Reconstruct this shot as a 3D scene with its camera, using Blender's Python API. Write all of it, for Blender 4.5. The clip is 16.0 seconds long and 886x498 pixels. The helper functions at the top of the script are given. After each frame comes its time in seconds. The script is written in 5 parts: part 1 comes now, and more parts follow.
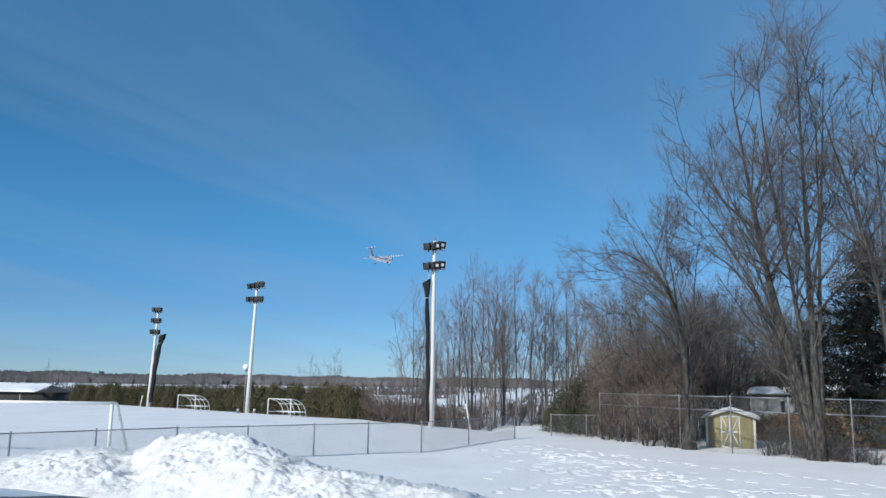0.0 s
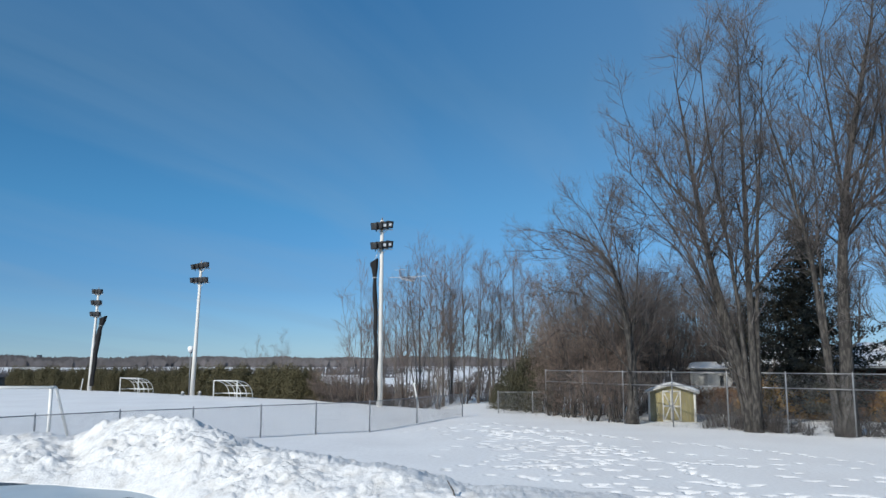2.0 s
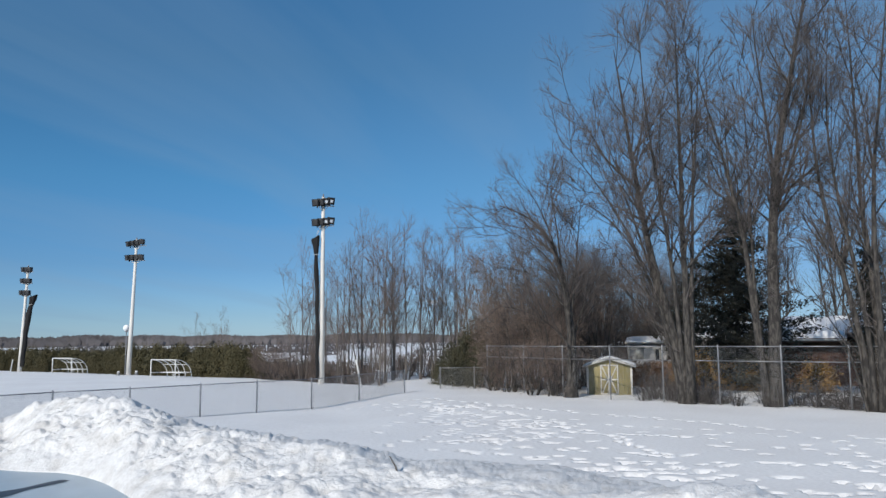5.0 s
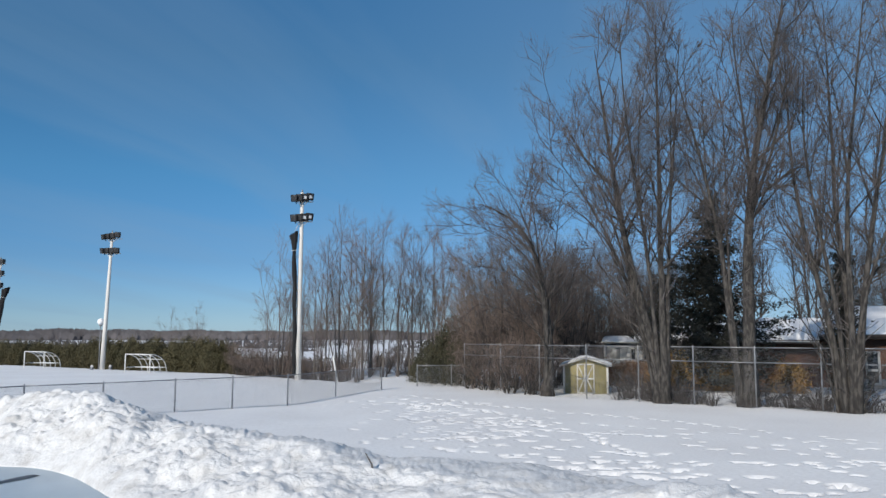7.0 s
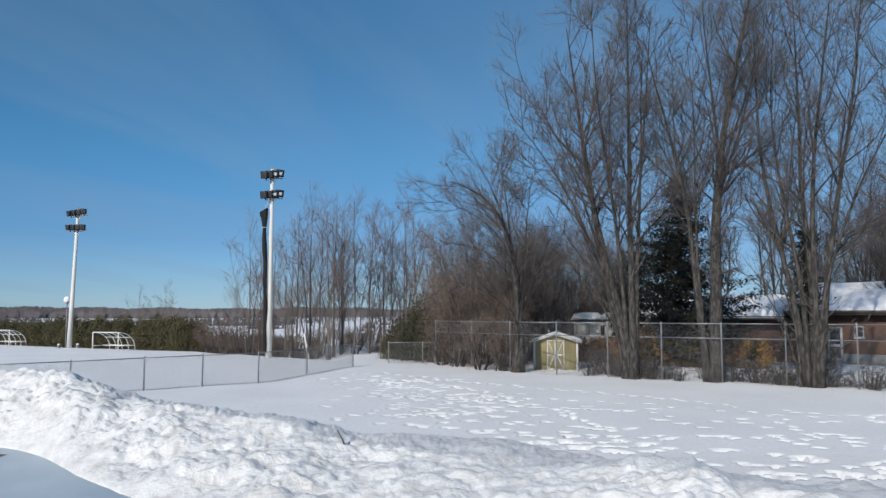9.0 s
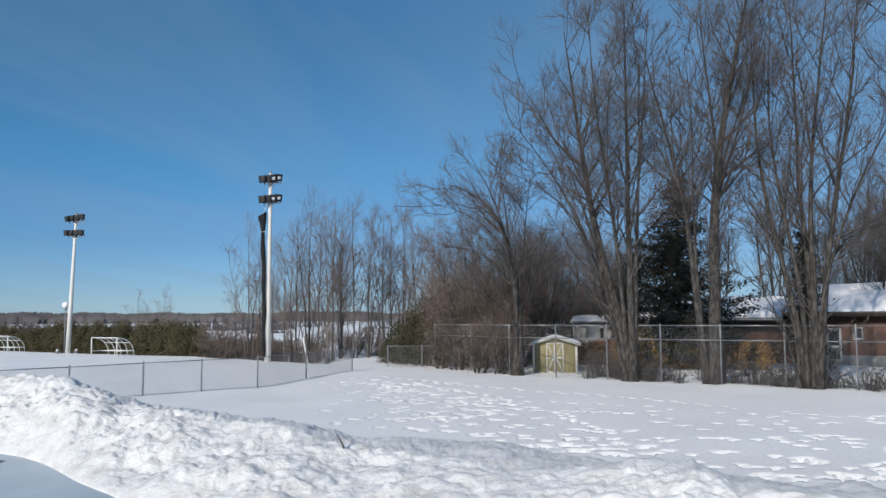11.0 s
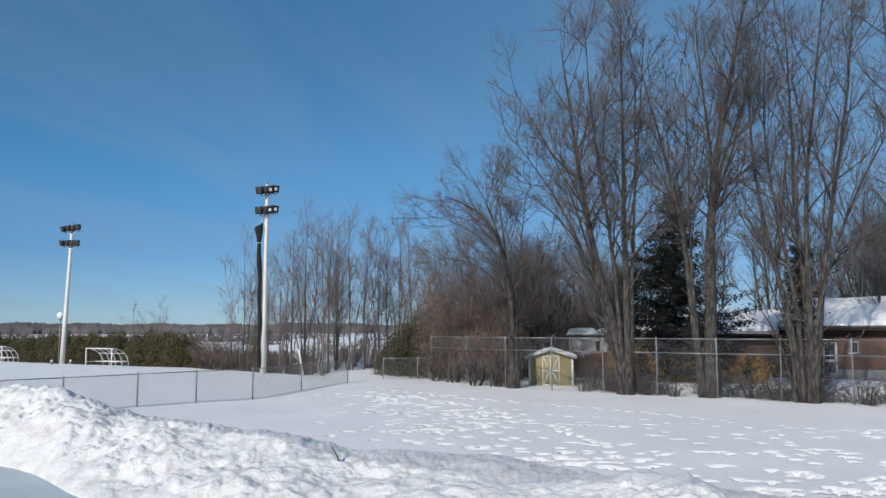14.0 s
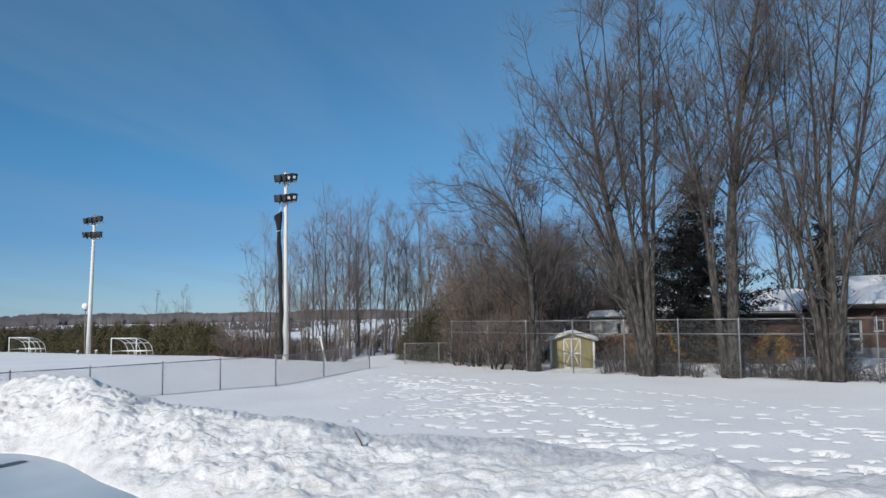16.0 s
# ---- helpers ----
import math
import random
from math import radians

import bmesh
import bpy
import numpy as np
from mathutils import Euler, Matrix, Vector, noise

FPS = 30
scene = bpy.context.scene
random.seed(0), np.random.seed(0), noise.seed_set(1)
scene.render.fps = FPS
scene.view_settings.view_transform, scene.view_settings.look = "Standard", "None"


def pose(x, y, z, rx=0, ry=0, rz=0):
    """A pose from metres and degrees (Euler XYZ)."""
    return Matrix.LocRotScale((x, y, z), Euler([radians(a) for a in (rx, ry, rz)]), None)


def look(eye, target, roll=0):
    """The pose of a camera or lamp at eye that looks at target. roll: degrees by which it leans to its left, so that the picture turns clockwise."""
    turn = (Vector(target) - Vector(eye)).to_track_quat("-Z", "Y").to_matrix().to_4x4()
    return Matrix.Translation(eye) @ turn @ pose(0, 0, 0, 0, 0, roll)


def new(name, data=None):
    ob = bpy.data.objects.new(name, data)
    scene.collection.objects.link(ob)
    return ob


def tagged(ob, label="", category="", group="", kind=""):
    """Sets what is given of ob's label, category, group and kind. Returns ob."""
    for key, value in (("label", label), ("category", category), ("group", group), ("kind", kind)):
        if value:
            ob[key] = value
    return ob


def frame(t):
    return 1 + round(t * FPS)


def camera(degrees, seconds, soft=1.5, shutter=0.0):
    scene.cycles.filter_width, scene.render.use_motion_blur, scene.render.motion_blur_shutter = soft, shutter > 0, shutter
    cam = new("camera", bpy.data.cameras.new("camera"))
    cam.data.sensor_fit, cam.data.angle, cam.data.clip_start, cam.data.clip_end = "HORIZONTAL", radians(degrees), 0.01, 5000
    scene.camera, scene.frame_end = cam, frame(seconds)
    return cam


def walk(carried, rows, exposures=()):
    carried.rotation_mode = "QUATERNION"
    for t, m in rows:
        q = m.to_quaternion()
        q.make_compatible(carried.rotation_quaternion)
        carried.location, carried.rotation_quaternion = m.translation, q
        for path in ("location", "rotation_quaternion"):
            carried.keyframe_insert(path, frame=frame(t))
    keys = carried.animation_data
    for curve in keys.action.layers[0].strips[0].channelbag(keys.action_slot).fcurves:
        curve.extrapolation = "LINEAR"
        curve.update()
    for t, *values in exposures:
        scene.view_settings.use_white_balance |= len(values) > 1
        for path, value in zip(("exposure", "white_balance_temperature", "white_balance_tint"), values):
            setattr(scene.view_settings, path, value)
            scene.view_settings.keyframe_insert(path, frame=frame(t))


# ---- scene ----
# The camera is hand-held and only turns: eye 1.6 m above the car park, 3.2 m above the playing field.
EYE = (0.0, 0.0, 3.2)
cam = camera(58.0, 16.0, soft=1.5)
TURNS = [
    (0.0, 99.550, -0.800, 0.000),
    (0.5, 98.804, -0.184, -1.982),
    (1.0, 98.099, 0.153, -2.365),
    (1.5, 98.220, 0.342, -2.976),
    (2.0, 98.108, -0.049, -3.684),
    (2.5, 97.719, -0.239, -3.422),
    (3.0, 96.851, -0.345, -4.764),
    (3.5, 96.203, -0.262, -5.824),
    (4.0, 96.434, 0.228, -6.528),
    (6.5, 96.388, -0.088, -9.089),
    (7.0, 96.260, -0.146, -9.392),
    (7.5, 95.930, -0.126, -10.003),
    (8.0, 95.662, 0.067, -10.382),
    (8.5, 95.360, 0.038, -10.860),
    (9.0, 94.634, 0.006, -11.434),
    (11.5, 94.998, 0.477, -11.614),
    (12.0, 95.154, 0.426, -12.257),
    (12.5, 95.371, -0.067, -12.328),
    (13.0, 95.620, 0.030, -12.504),
    (13.5, 95.947, 0.099, -12.628),
    (14.0, 95.741, 0.059, -11.791),
    (14.5, 95.753, 0.218, -11.082),
    (15.0, 95.594, 0.651, -10.541),
    (15.5, 95.350, 0.934, -10.925),
    (16.0, 94.668, 0.987, -10.331),
]
walk(cam, [(t, pose(*EYE, rx, ry, rz)) for t, rx, ry, rz in TURNS], [(0.0, 0.09, 6150, 7), (0.6, 0.05, 6200, 7), (1.0, -0.02, 6250, 7), (2.8, -0.01, 6300, 8), (3.5, -0.08, 6350, 9), (6.5, -0.10, 6480, 10), (16.0, -0.10, 6500, 10)])

# ---- light: a low winter sun behind and to the left, clear sky with thin cirrus ----
SUN_AZ, SUN_EL = radians(220.5), radians(31.0)
SUN_WAY = Vector((math.sin(SUN_AZ) * math.cos(SUN_EL), math.cos(SUN_AZ) * math.cos(SUN_EL), math.sin(SUN_EL)))


def make_world():
    w = bpy.data.worlds.new("winter_sky")
    w.use_nodes = True
    scene.world = w
    nt = w.node_tree
    nt.nodes.clear()
    out = nt.nodes.new("ShaderNodeOutputWorld")
    bg = nt.nodes.new("ShaderNodeBackground")
    sky = nt.nodes.new("ShaderNodeTexSky")
    sky.sky_type = "NISHITA"
    sky.sun_disc = False
    sky.sun_elevation, sky.sun_rotation = SUN_EL, SUN_AZ
    sky.altitude, sky.air_density, sky.dust_density, sky.ozone_density = 60.0, 1.0, 0.25, 3.0
    co = nt.nodes.new("ShaderNodeTexCoord")
    sep = nt.nodes.new("ShaderNodeSeparateXYZ")
    nt.links.new(co.outputs["Generated"], sep.inputs[0])
    # cirrus: streaks on a high flat layer, seen by dividing the direction by its height
    add = nt.nodes.new("ShaderNodeMath")
    add.operation, add.inputs[1].default_value = "ADD", 0.12
    nt.links.new(sep.outputs[2], add.inputs[0])
    flat = nt.nodes.new("ShaderNodeVectorMath")
    flat.operation = "DIVIDE"
    com = nt.nodes.new("ShaderNodeCombineXYZ")
    for i in range(3):
        nt.links.new(add.outputs[0], com.inputs[i])
    nt.links.new(co.outputs["Generated"], flat.inputs[0])
    nt.links.new(com.outputs[0], flat.inputs[1])
    mp = nt.nodes.new("ShaderNodeMapping")
    mp.inputs["Scale"].default_value = (1.5, 0.32, 0.0)
    mp.inputs["Location"].default_value = (0.3, 0.55, 0.0)
    turn = nt.nodes.new("ShaderNodeVectorRotate")
    turn.rotation_type = "Z_AXIS"
    turn.inputs["Angle"].default_value = radians(28)
    nt.links.new(flat.outputs[0], turn.inputs["Vector"])
    nt.links.new(turn.outputs[0], mp.inputs[0])
    nz = nt.nodes.new("ShaderNodeTexNoise")
    nz.inputs["Scale"].default_value, nz.inputs["Detail"].default_value = 0.9, 5.0
    nz.inputs["Roughness"].default_value, nz.inputs["Distortion"].default_value = 0.5, 0.6
    nt.links.new(mp.outputs[0], nz.inputs["Vector"])
    ramp = nt.nodes.new("ShaderNodeValToRGB")
    ramp.color_ramp.elements[0].position, ramp.color_ramp.elements[0].color = 0.47, (0, 0, 0, 1)
    ramp.color_ramp.elements[1].position, ramp.color_ramp.elements[1].color = 0.85, (0.45, 0.45, 0.45, 1)
    nt.links.new(nz.outputs["Fac"], ramp.inputs[0])
    # cold dry winter air: the horizon stays blue
    tint = nt.nodes.new("ShaderNodeValToRGB")
    cr = tint.color_ramp
    cr.elements[0].position, cr.elements[0].color = 0.0, (0.285, 0.43, 0.70, 1)
    cr.elements[1].position, cr.elements[1].color = 0.60, (0.20, 0.42, 0.52, 1)
    for p, c in ((0.03, (0.238, 0.362, 0.58, 1)), (0.09, (0.195, 0.322, 0.485, 1)), (0.19, (0.18, 0.37, 0.485, 1)), (0.33, (0.17, 0.37, 0.455, 1)), (0.45, (0.15, 0.405, 0.525, 1))):
        cr.elements.new(p).color = c
    nt.links.new(sep.outputs[2], tint.inputs[0])
    hsv = nt.nodes.new("ShaderNodeMixRGB")
    hsv.blend_type, hsv.inputs[0].default_value = "MULTIPLY", 1.0
    nt.links.new(sky.outputs[0], hsv.inputs[1])
    twice = nt.nodes.new("ShaderNodeVectorMath")
    twice.operation = "SCALE"
    twice.inputs["Scale"].default_value = 2.0
    nt.links.new(tint.outputs[0], twice.inputs[0])
    nt.links.new(twice.outputs[0], hsv.inputs[2])
    mix = nt.nodes.new("ShaderNodeMixRGB")
    mix.inputs[2].default_value = (2.45, 3.7, 5.2, 1)
    # the veil thickens towards the right-hand sky
    veil = nt.nodes.new("ShaderNodeMapRange")
    veil.inputs["From Min"].default_value, veil.inputs["From Max"].default_value = -0.1, 0.65
    veil.inputs["To Min"].default_value, veil.inputs["To Max"].default_value = 0.0, 0.42
    nt.links.new(sep.outputs[0], veil.inputs["Value"])
    both = nt.nodes.new("ShaderNodeMath")
    both.operation, both.use_clamp = "ADD", True
    # one old contrail, low over the young trees
    slant = nt.nodes.new("ShaderNodeMath")
    slant.operation = "MULTIPLY_ADD"
    slant.inputs[1].default_value, slant.inputs[2].default_value = -0.025, -0.1165
    nt.links.new(sep.outputs[0], slant.inputs[0])
    rise = nt.nodes.new("ShaderNodeMath")
    nt.links.new(sep.outputs[2], rise.inputs[0])
    nt.links.new(slant.outputs[0], rise.inputs[1])
    away = nt.nodes.new("ShaderNodeMath")
    away.operation = "ABSOLUTE"
    nt.links.new(rise.outputs[0], away.inputs[0])
    thin = nt.nodes.new("ShaderNodeMapRange")
    thin.interpolation_type = "SMOOTHSTEP"
    thin.inputs["From Min"].default_value, thin.inputs["From Max"].default_value = 0.0, 0.0035
    thin.inputs["To Min"].default_value, thin.inputs["To Max"].default_value = 0.2, 0.0
    nt.links.new(away.outputs[0], thin.inputs["Value"])
    start = nt.nodes.new("ShaderNodeMapRange")
    start.inputs["From Min"].default_value, start.inputs["From Max"].default_value = 0.05, 0.14
    nt.links.new(sep.outputs[0], start.inputs["Value"])
    trail = nt.nodes.new("ShaderNodeMath")
    trail.operation = "MULTIPLY_ADD"
    nt.links.new(thin.outputs[0], trail.inputs[0])
    nt.links.new(start.outputs[0], trail.inputs[1])
    nt.links.new(ramp.outputs[0], trail.inputs[2])
    nt.links.new(trail.outputs[0], both.inputs[0])
    nt.links.new(veil.outputs[0], both.inputs[1])
    nt.links.new(both.outputs[0], mix.inputs[0])
    nt.links.new(hsv.outputs[0], mix.inputs[1])
    nt.links.new(mix.outputs[0], bg.inputs[0])
    bg.inputs[1].default_value = SKY_STRENGTH
    nt.links.new(bg.outputs[0], out.inputs[0])


SKY_STRENGTH = 0.10
make_world()
sun = new("sun", bpy.data.lights.new("sun", "SUN"))
sun.data.energy, sun.data.angle, sun.data.color = 4.1, radians(0.55), (1.0, 0.93, 0.83)
sun.matrix_world = look(SUN_WAY * 50, (0, 0, 0))


# ---- materials ----
def material(name, base, other, rough=0.8, scale=4.0, fine=40.0, bump=0.3, bump_dist=0.02, metal=0.0, rnd=0.0, stretch=(1, 1, 1), sub=0.0, low=0.35, high=0.65):
    """Two-scale mottled surface: base to other by a coarse noise, fine grain in value and relief; rnd shifts value per object or island."""
    m = bpy.data.materials.new(name)
    m.use_nodes = True
    nt = m.node_tree
    b = nt.nodes["Principled BSDF"]
    co = nt.nodes.new("ShaderNodeTexCoord")
    mp = nt.nodes.new("ShaderNodeMapping")
    mp.inputs["Scale"].default_value = stretch
    nt.links.new(co.outputs["Object"], mp.inputs[0])
    n1 = nt.nodes.new("ShaderNodeTexNoise")
    n1.inputs["Scale"].default_value, n1.inputs["Detail"].default_value = scale, 4.0
    n2 = nt.nodes.new("ShaderNodeTexNoise")
    n2.inputs["Scale"].default_value, n2.inputs["Detail"].default_value = fine, 3.0
    for n in (n1, n2):
        nt.links.new(mp.outputs[0], n.inputs["Vector"])
    ramp = nt.nodes.new("ShaderNodeValToRGB")
    ramp.color_ramp.elements[0].position, ramp.color_ramp.elements[1].position = low, high
    ramp.color_ramp.elements[0].color, ramp.color_ramp.elements[1].color = (*base, 1), (*other, 1)
    nt.links.new(n1.outputs["Fac"], ramp.inputs[0])
    hsv = nt.nodes.new("ShaderNodeHueSaturation")
    nt.links.new(ramp.outputs[0], hsv.inputs["Color"])
    rng_ = nt.nodes.new("ShaderNodeMapRange")
    rng_.inputs["To Min"].default_value, rng_.inputs["To Max"].default_value = 0.85, 1.15
    nt.links.new(n2.outputs["Fac"], rng_.inputs["Value"])
    if rnd:
        ge = nt.nodes.new("ShaderNodeNewGeometry")
        r2 = nt.nodes.new("ShaderNodeMapRange")
        r2.inputs["To Min"].default_value, r2.inputs["To Max"].default_value = 1 - rnd, 1 + rnd
        nt.links.new(ge.outputs["Random Per Island"], r2.inputs["Value"])
        mu = nt.nodes.new("ShaderNodeMath")
        mu.operation = "MULTIPLY"
        nt.links.new(rng_.outputs[0], mu.inputs[0])
        nt.links.new(r2.outputs[0], mu.inputs[1])
        nt.links.new(mu.outputs[0], hsv.inputs["Value"])
    else:
        nt.links.new(rng_.outputs[0], hsv.inputs["Value"])
    nt.links.new(hsv.outputs[0], b.inputs["Base Color"])
    b.inputs["Roughness"].default_value, b.inputs["Metallic"].default_value = rough, metal
    if sub:
        b.inputs["Subsurface Weight"].default_value = sub
        b.inputs["Subsurface Radius"].default_value = (0.03, 0.04, 0.06)
    if bump:
        bp = nt.nodes.new("ShaderNodeBump")
        bp.inputs["Strength"].default_value, bp.inputs["Distance"].default_value = bump, bump_dist
        nt.links.new(n2.outputs["Fac"], bp.inputs["Height"])
        nt.links.new(bp.outputs[0], b.inputs["Normal"])
    return m


SNOW = material("crusted_snow", (0.81, 0.80, 0.795), (0.86, 0.855, 0.85), 0.55, 0.25, 9.0, 0.35, 0.03)
BANK = material("ploughed_snow", (0.76, 0.752, 0.742), (0.58, 0.56, 0.535), 0.6, 4.2, 26.0, 0.7, 0.02, low=0.46, high=0.74)
ROOF_SNOW = material("roof_snow", (0.74, 0.745, 0.76), (0.82, 0.82, 0.83), 0.6, 1.0, 12.0, 0.3, 0.02)
ICE = material("wet_ice", (0.48, 0.55, 0.60), (0.33, 0.41, 0.47), 0.35, 0.45, 3.0, 0.05, 0.01, stretch=(1, 0.5, 1))
BARK = material("grey_bark", (0.026, 0.023, 0.021), (0.086, 0.077, 0.068), 0.9, 9.0, 45.0, 1.0, 0.03, stretch=(1, 1, 0.3), low=0.42, high=0.62)
BARK_PALE = material("pale_young_bark", (0.105, 0.090, 0.080), (0.160, 0.140, 0.126), 0.9, 5.0, 40.0, 0.5, 0.01, stretch=(1, 1, 0.2))
TWIG = material("bare_twigs", (0.076, 0.066, 0.062), (0.138, 0.120, 0.114), 0.85, 1.0, 20.0, 0, rnd=0.35)
TWIG_PALE = material("pale_bare_twigs", (0.155, 0.121, 0.113), (0.210, 0.166, 0.155), 0.85, 1.0, 20.0, 0, rnd=0.3)
TWIG_RED = material("reddish_bare_twigs", (0.150, 0.112, 0.093), (0.215, 0.162, 0.134), 0.85, 0.8, 20.0, 0, rnd=0.35)
CEDAR = material("winter_cedar_green", (0.072, 0.064, 0.028), (0.105, 0.088, 0.042), 0.8, 0.5, 9.0, 0, rnd=0.12)
NEEDLE = material("dark_spruce_needles", (0.024, 0.025, 0.018), (0.046, 0.043, 0.030), 0.75, 1.5, 9.0, 0, rnd=0.45)
BUSH = material("dark_evergreen_leaves", (0.035, 0.036, 0.018), (0.065, 0.058, 0.03), 0.8, 1.2, 9.0, 0, rnd=0.3)
DRYLEAF = material("dry_brown_leaves", (0.15, 0.080, 0.042), (0.22, 0.120, 0.062), 0.85, 1.0, 9.0, 0, rnd=0.4)
OCHRE = material("ochre_dry_leaves", (0.34, 0.20, 0.062), (0.22, 0.13, 0.045), 0.85, 1.0, 9.0, 0, rnd=0.35)
GALV = material("galvanised_steel", (0.30, 0.30, 0.31), (0.22, 0.225, 0.235), 0.45, 3.0, 30.0, 0.1, 0.003, metal=0.6)
FENCE_DARK = material("weathered_fence_pipe", (0.20, 0.21, 0.23), (0.27, 0.28, 0.30), 0.5, 3.0, 30.0, 0.1, 0.003, metal=0.5)
POLE = material("pale_concrete_pole", (0.60, 0.58, 0.54), (0.70, 0.68, 0.64), 0.7, 1.5, 25.0, 0.2, 0.004, stretch=(1, 1, 0.3))
WHITE_PIPE = material("white_painted_pipe", (0.78, 0.77, 0.74), (0.70, 0.69, 0.66), 0.4, 4.0, 40.0, 0.1, 0.002)
BLACK = material("black_lamp_housing", (0.006, 0.006, 0.007), (0.012, 0.012, 0.013), 0.6, 4.0, 30.0, 0.1, 0.003)
NET = material("black_gathered_netting", (0.005, 0.005, 0.006), (0.014, 0.014, 0.015), 0.9, 3.0, 25.0, 0.9, 0.03, stretch=(1, 1, 0.3))
LAMP_GLINT = material("painted_lamp_glint", (0.62, 0.64, 0.66), (0.7, 0.72, 0.73), 0.3, 4.0, 20.0, 0)
LENS = material("lamp_glass", (0.015, 0.016, 0.018), (0.035, 0.036, 0.038), 0.45, 4.0, 20.0, 0)
OLIVE = material("olive_yellow_siding", (0.30, 0.262, 0.125), (0.20, 0.172, 0.085), 0.75, 2.5, 30.0, 0.3, 0.004, stretch=(1, 1, 0.3))
TRIM = material("white_trim_paint", (0.56, 0.55, 0.52), (0.42, 0.41, 0.385), 0.6, 5.0, 40.0, 0.2, 0.002)
SIDING = material("grey_siding", (0.46, 0.46, 0.46), (0.55, 0.55, 0.55), 0.7, 3.0, 30.0, 0.2, 0.003)
BRICK = material("brown_brick", (0.135, 0.070, 0.049), (0.195, 0.108, 0.077), 0.85, 6.0, 28.0, 0.6, 0.008, stretch=(1, 1, 2.5))
DARKWOOD = material("dark_stained_boards", (0.045, 0.040, 0.038), (0.075, 0.065, 0.06), 0.8, 3.0, 25.0, 0.3, 0.004)
FASCIA = material("brown_fascia", (0.10, 0.075, 0.06), (0.14, 0.11, 0.09), 0.6, 3.0, 25.0, 0.1, 0.003)
CONCRETE = material("grey_foundation", (0.29, 0.29, 0.29), (0.22, 0.22, 0.22), 0.85, 3.0, 25.0, 0.3, 0.005)
GLASS = material("dark_window_glass", (0.03, 0.035, 0.04), (0.05, 0.055, 0.06), 0.06, 2.0, 5.0, 0)
PLANE_WHITE = material("aircraft_white", (0.74, 0.74, 0.75), (0.68, 0.68, 0.70), 0.35, 0.5, 4.0, 0)
PLANE_GREY = material("aircraft_grey", (0.30, 0.31, 0.35), (0.24, 0.25, 0.28), 0.4, 0.5, 4.0, 0)
PLANE_DARK = material("aircraft_dark_rubber", (0.03, 0.03, 0.03), (0.05, 0.05, 0.05), 0.7, 2.0, 10.0, 0)
# distance haze is mixed into this greyed brown
FARWOOD = material("hazed_far_growth", (0.108, 0.099, 0.103), (0.145, 0.131, 0.132), 0.95, 0.02, 0.3, 0, rnd=0.16)
FARROOF = material("far_building_grey", (0.07, 0.08, 0.10), (0.10, 0.11, 0.13), 0.8, 0.1, 1.0, 0)
GLOBE = material("white_globe_plastic", (0.86, 0.87, 0.88), (0.82, 0.83, 0.84), 0.3, 2.0, 10.0, 0)
# dark for wet asphalt and for a shadow painted on the ice
WET_AND_SHADE = material("wet_asphalt_and_shade", (0.030, 0.042, 0.058), (0.055, 0.07, 0.09), 0.5, 1.5, 12.0, 0.2, 0.005)
DEADSTICK = material("grey_dead_stick", (0.07, 0.062, 0.055), (0.11, 0.1, 0.09), 0.9, 10.0, 60.0, 0.3, 0.003)


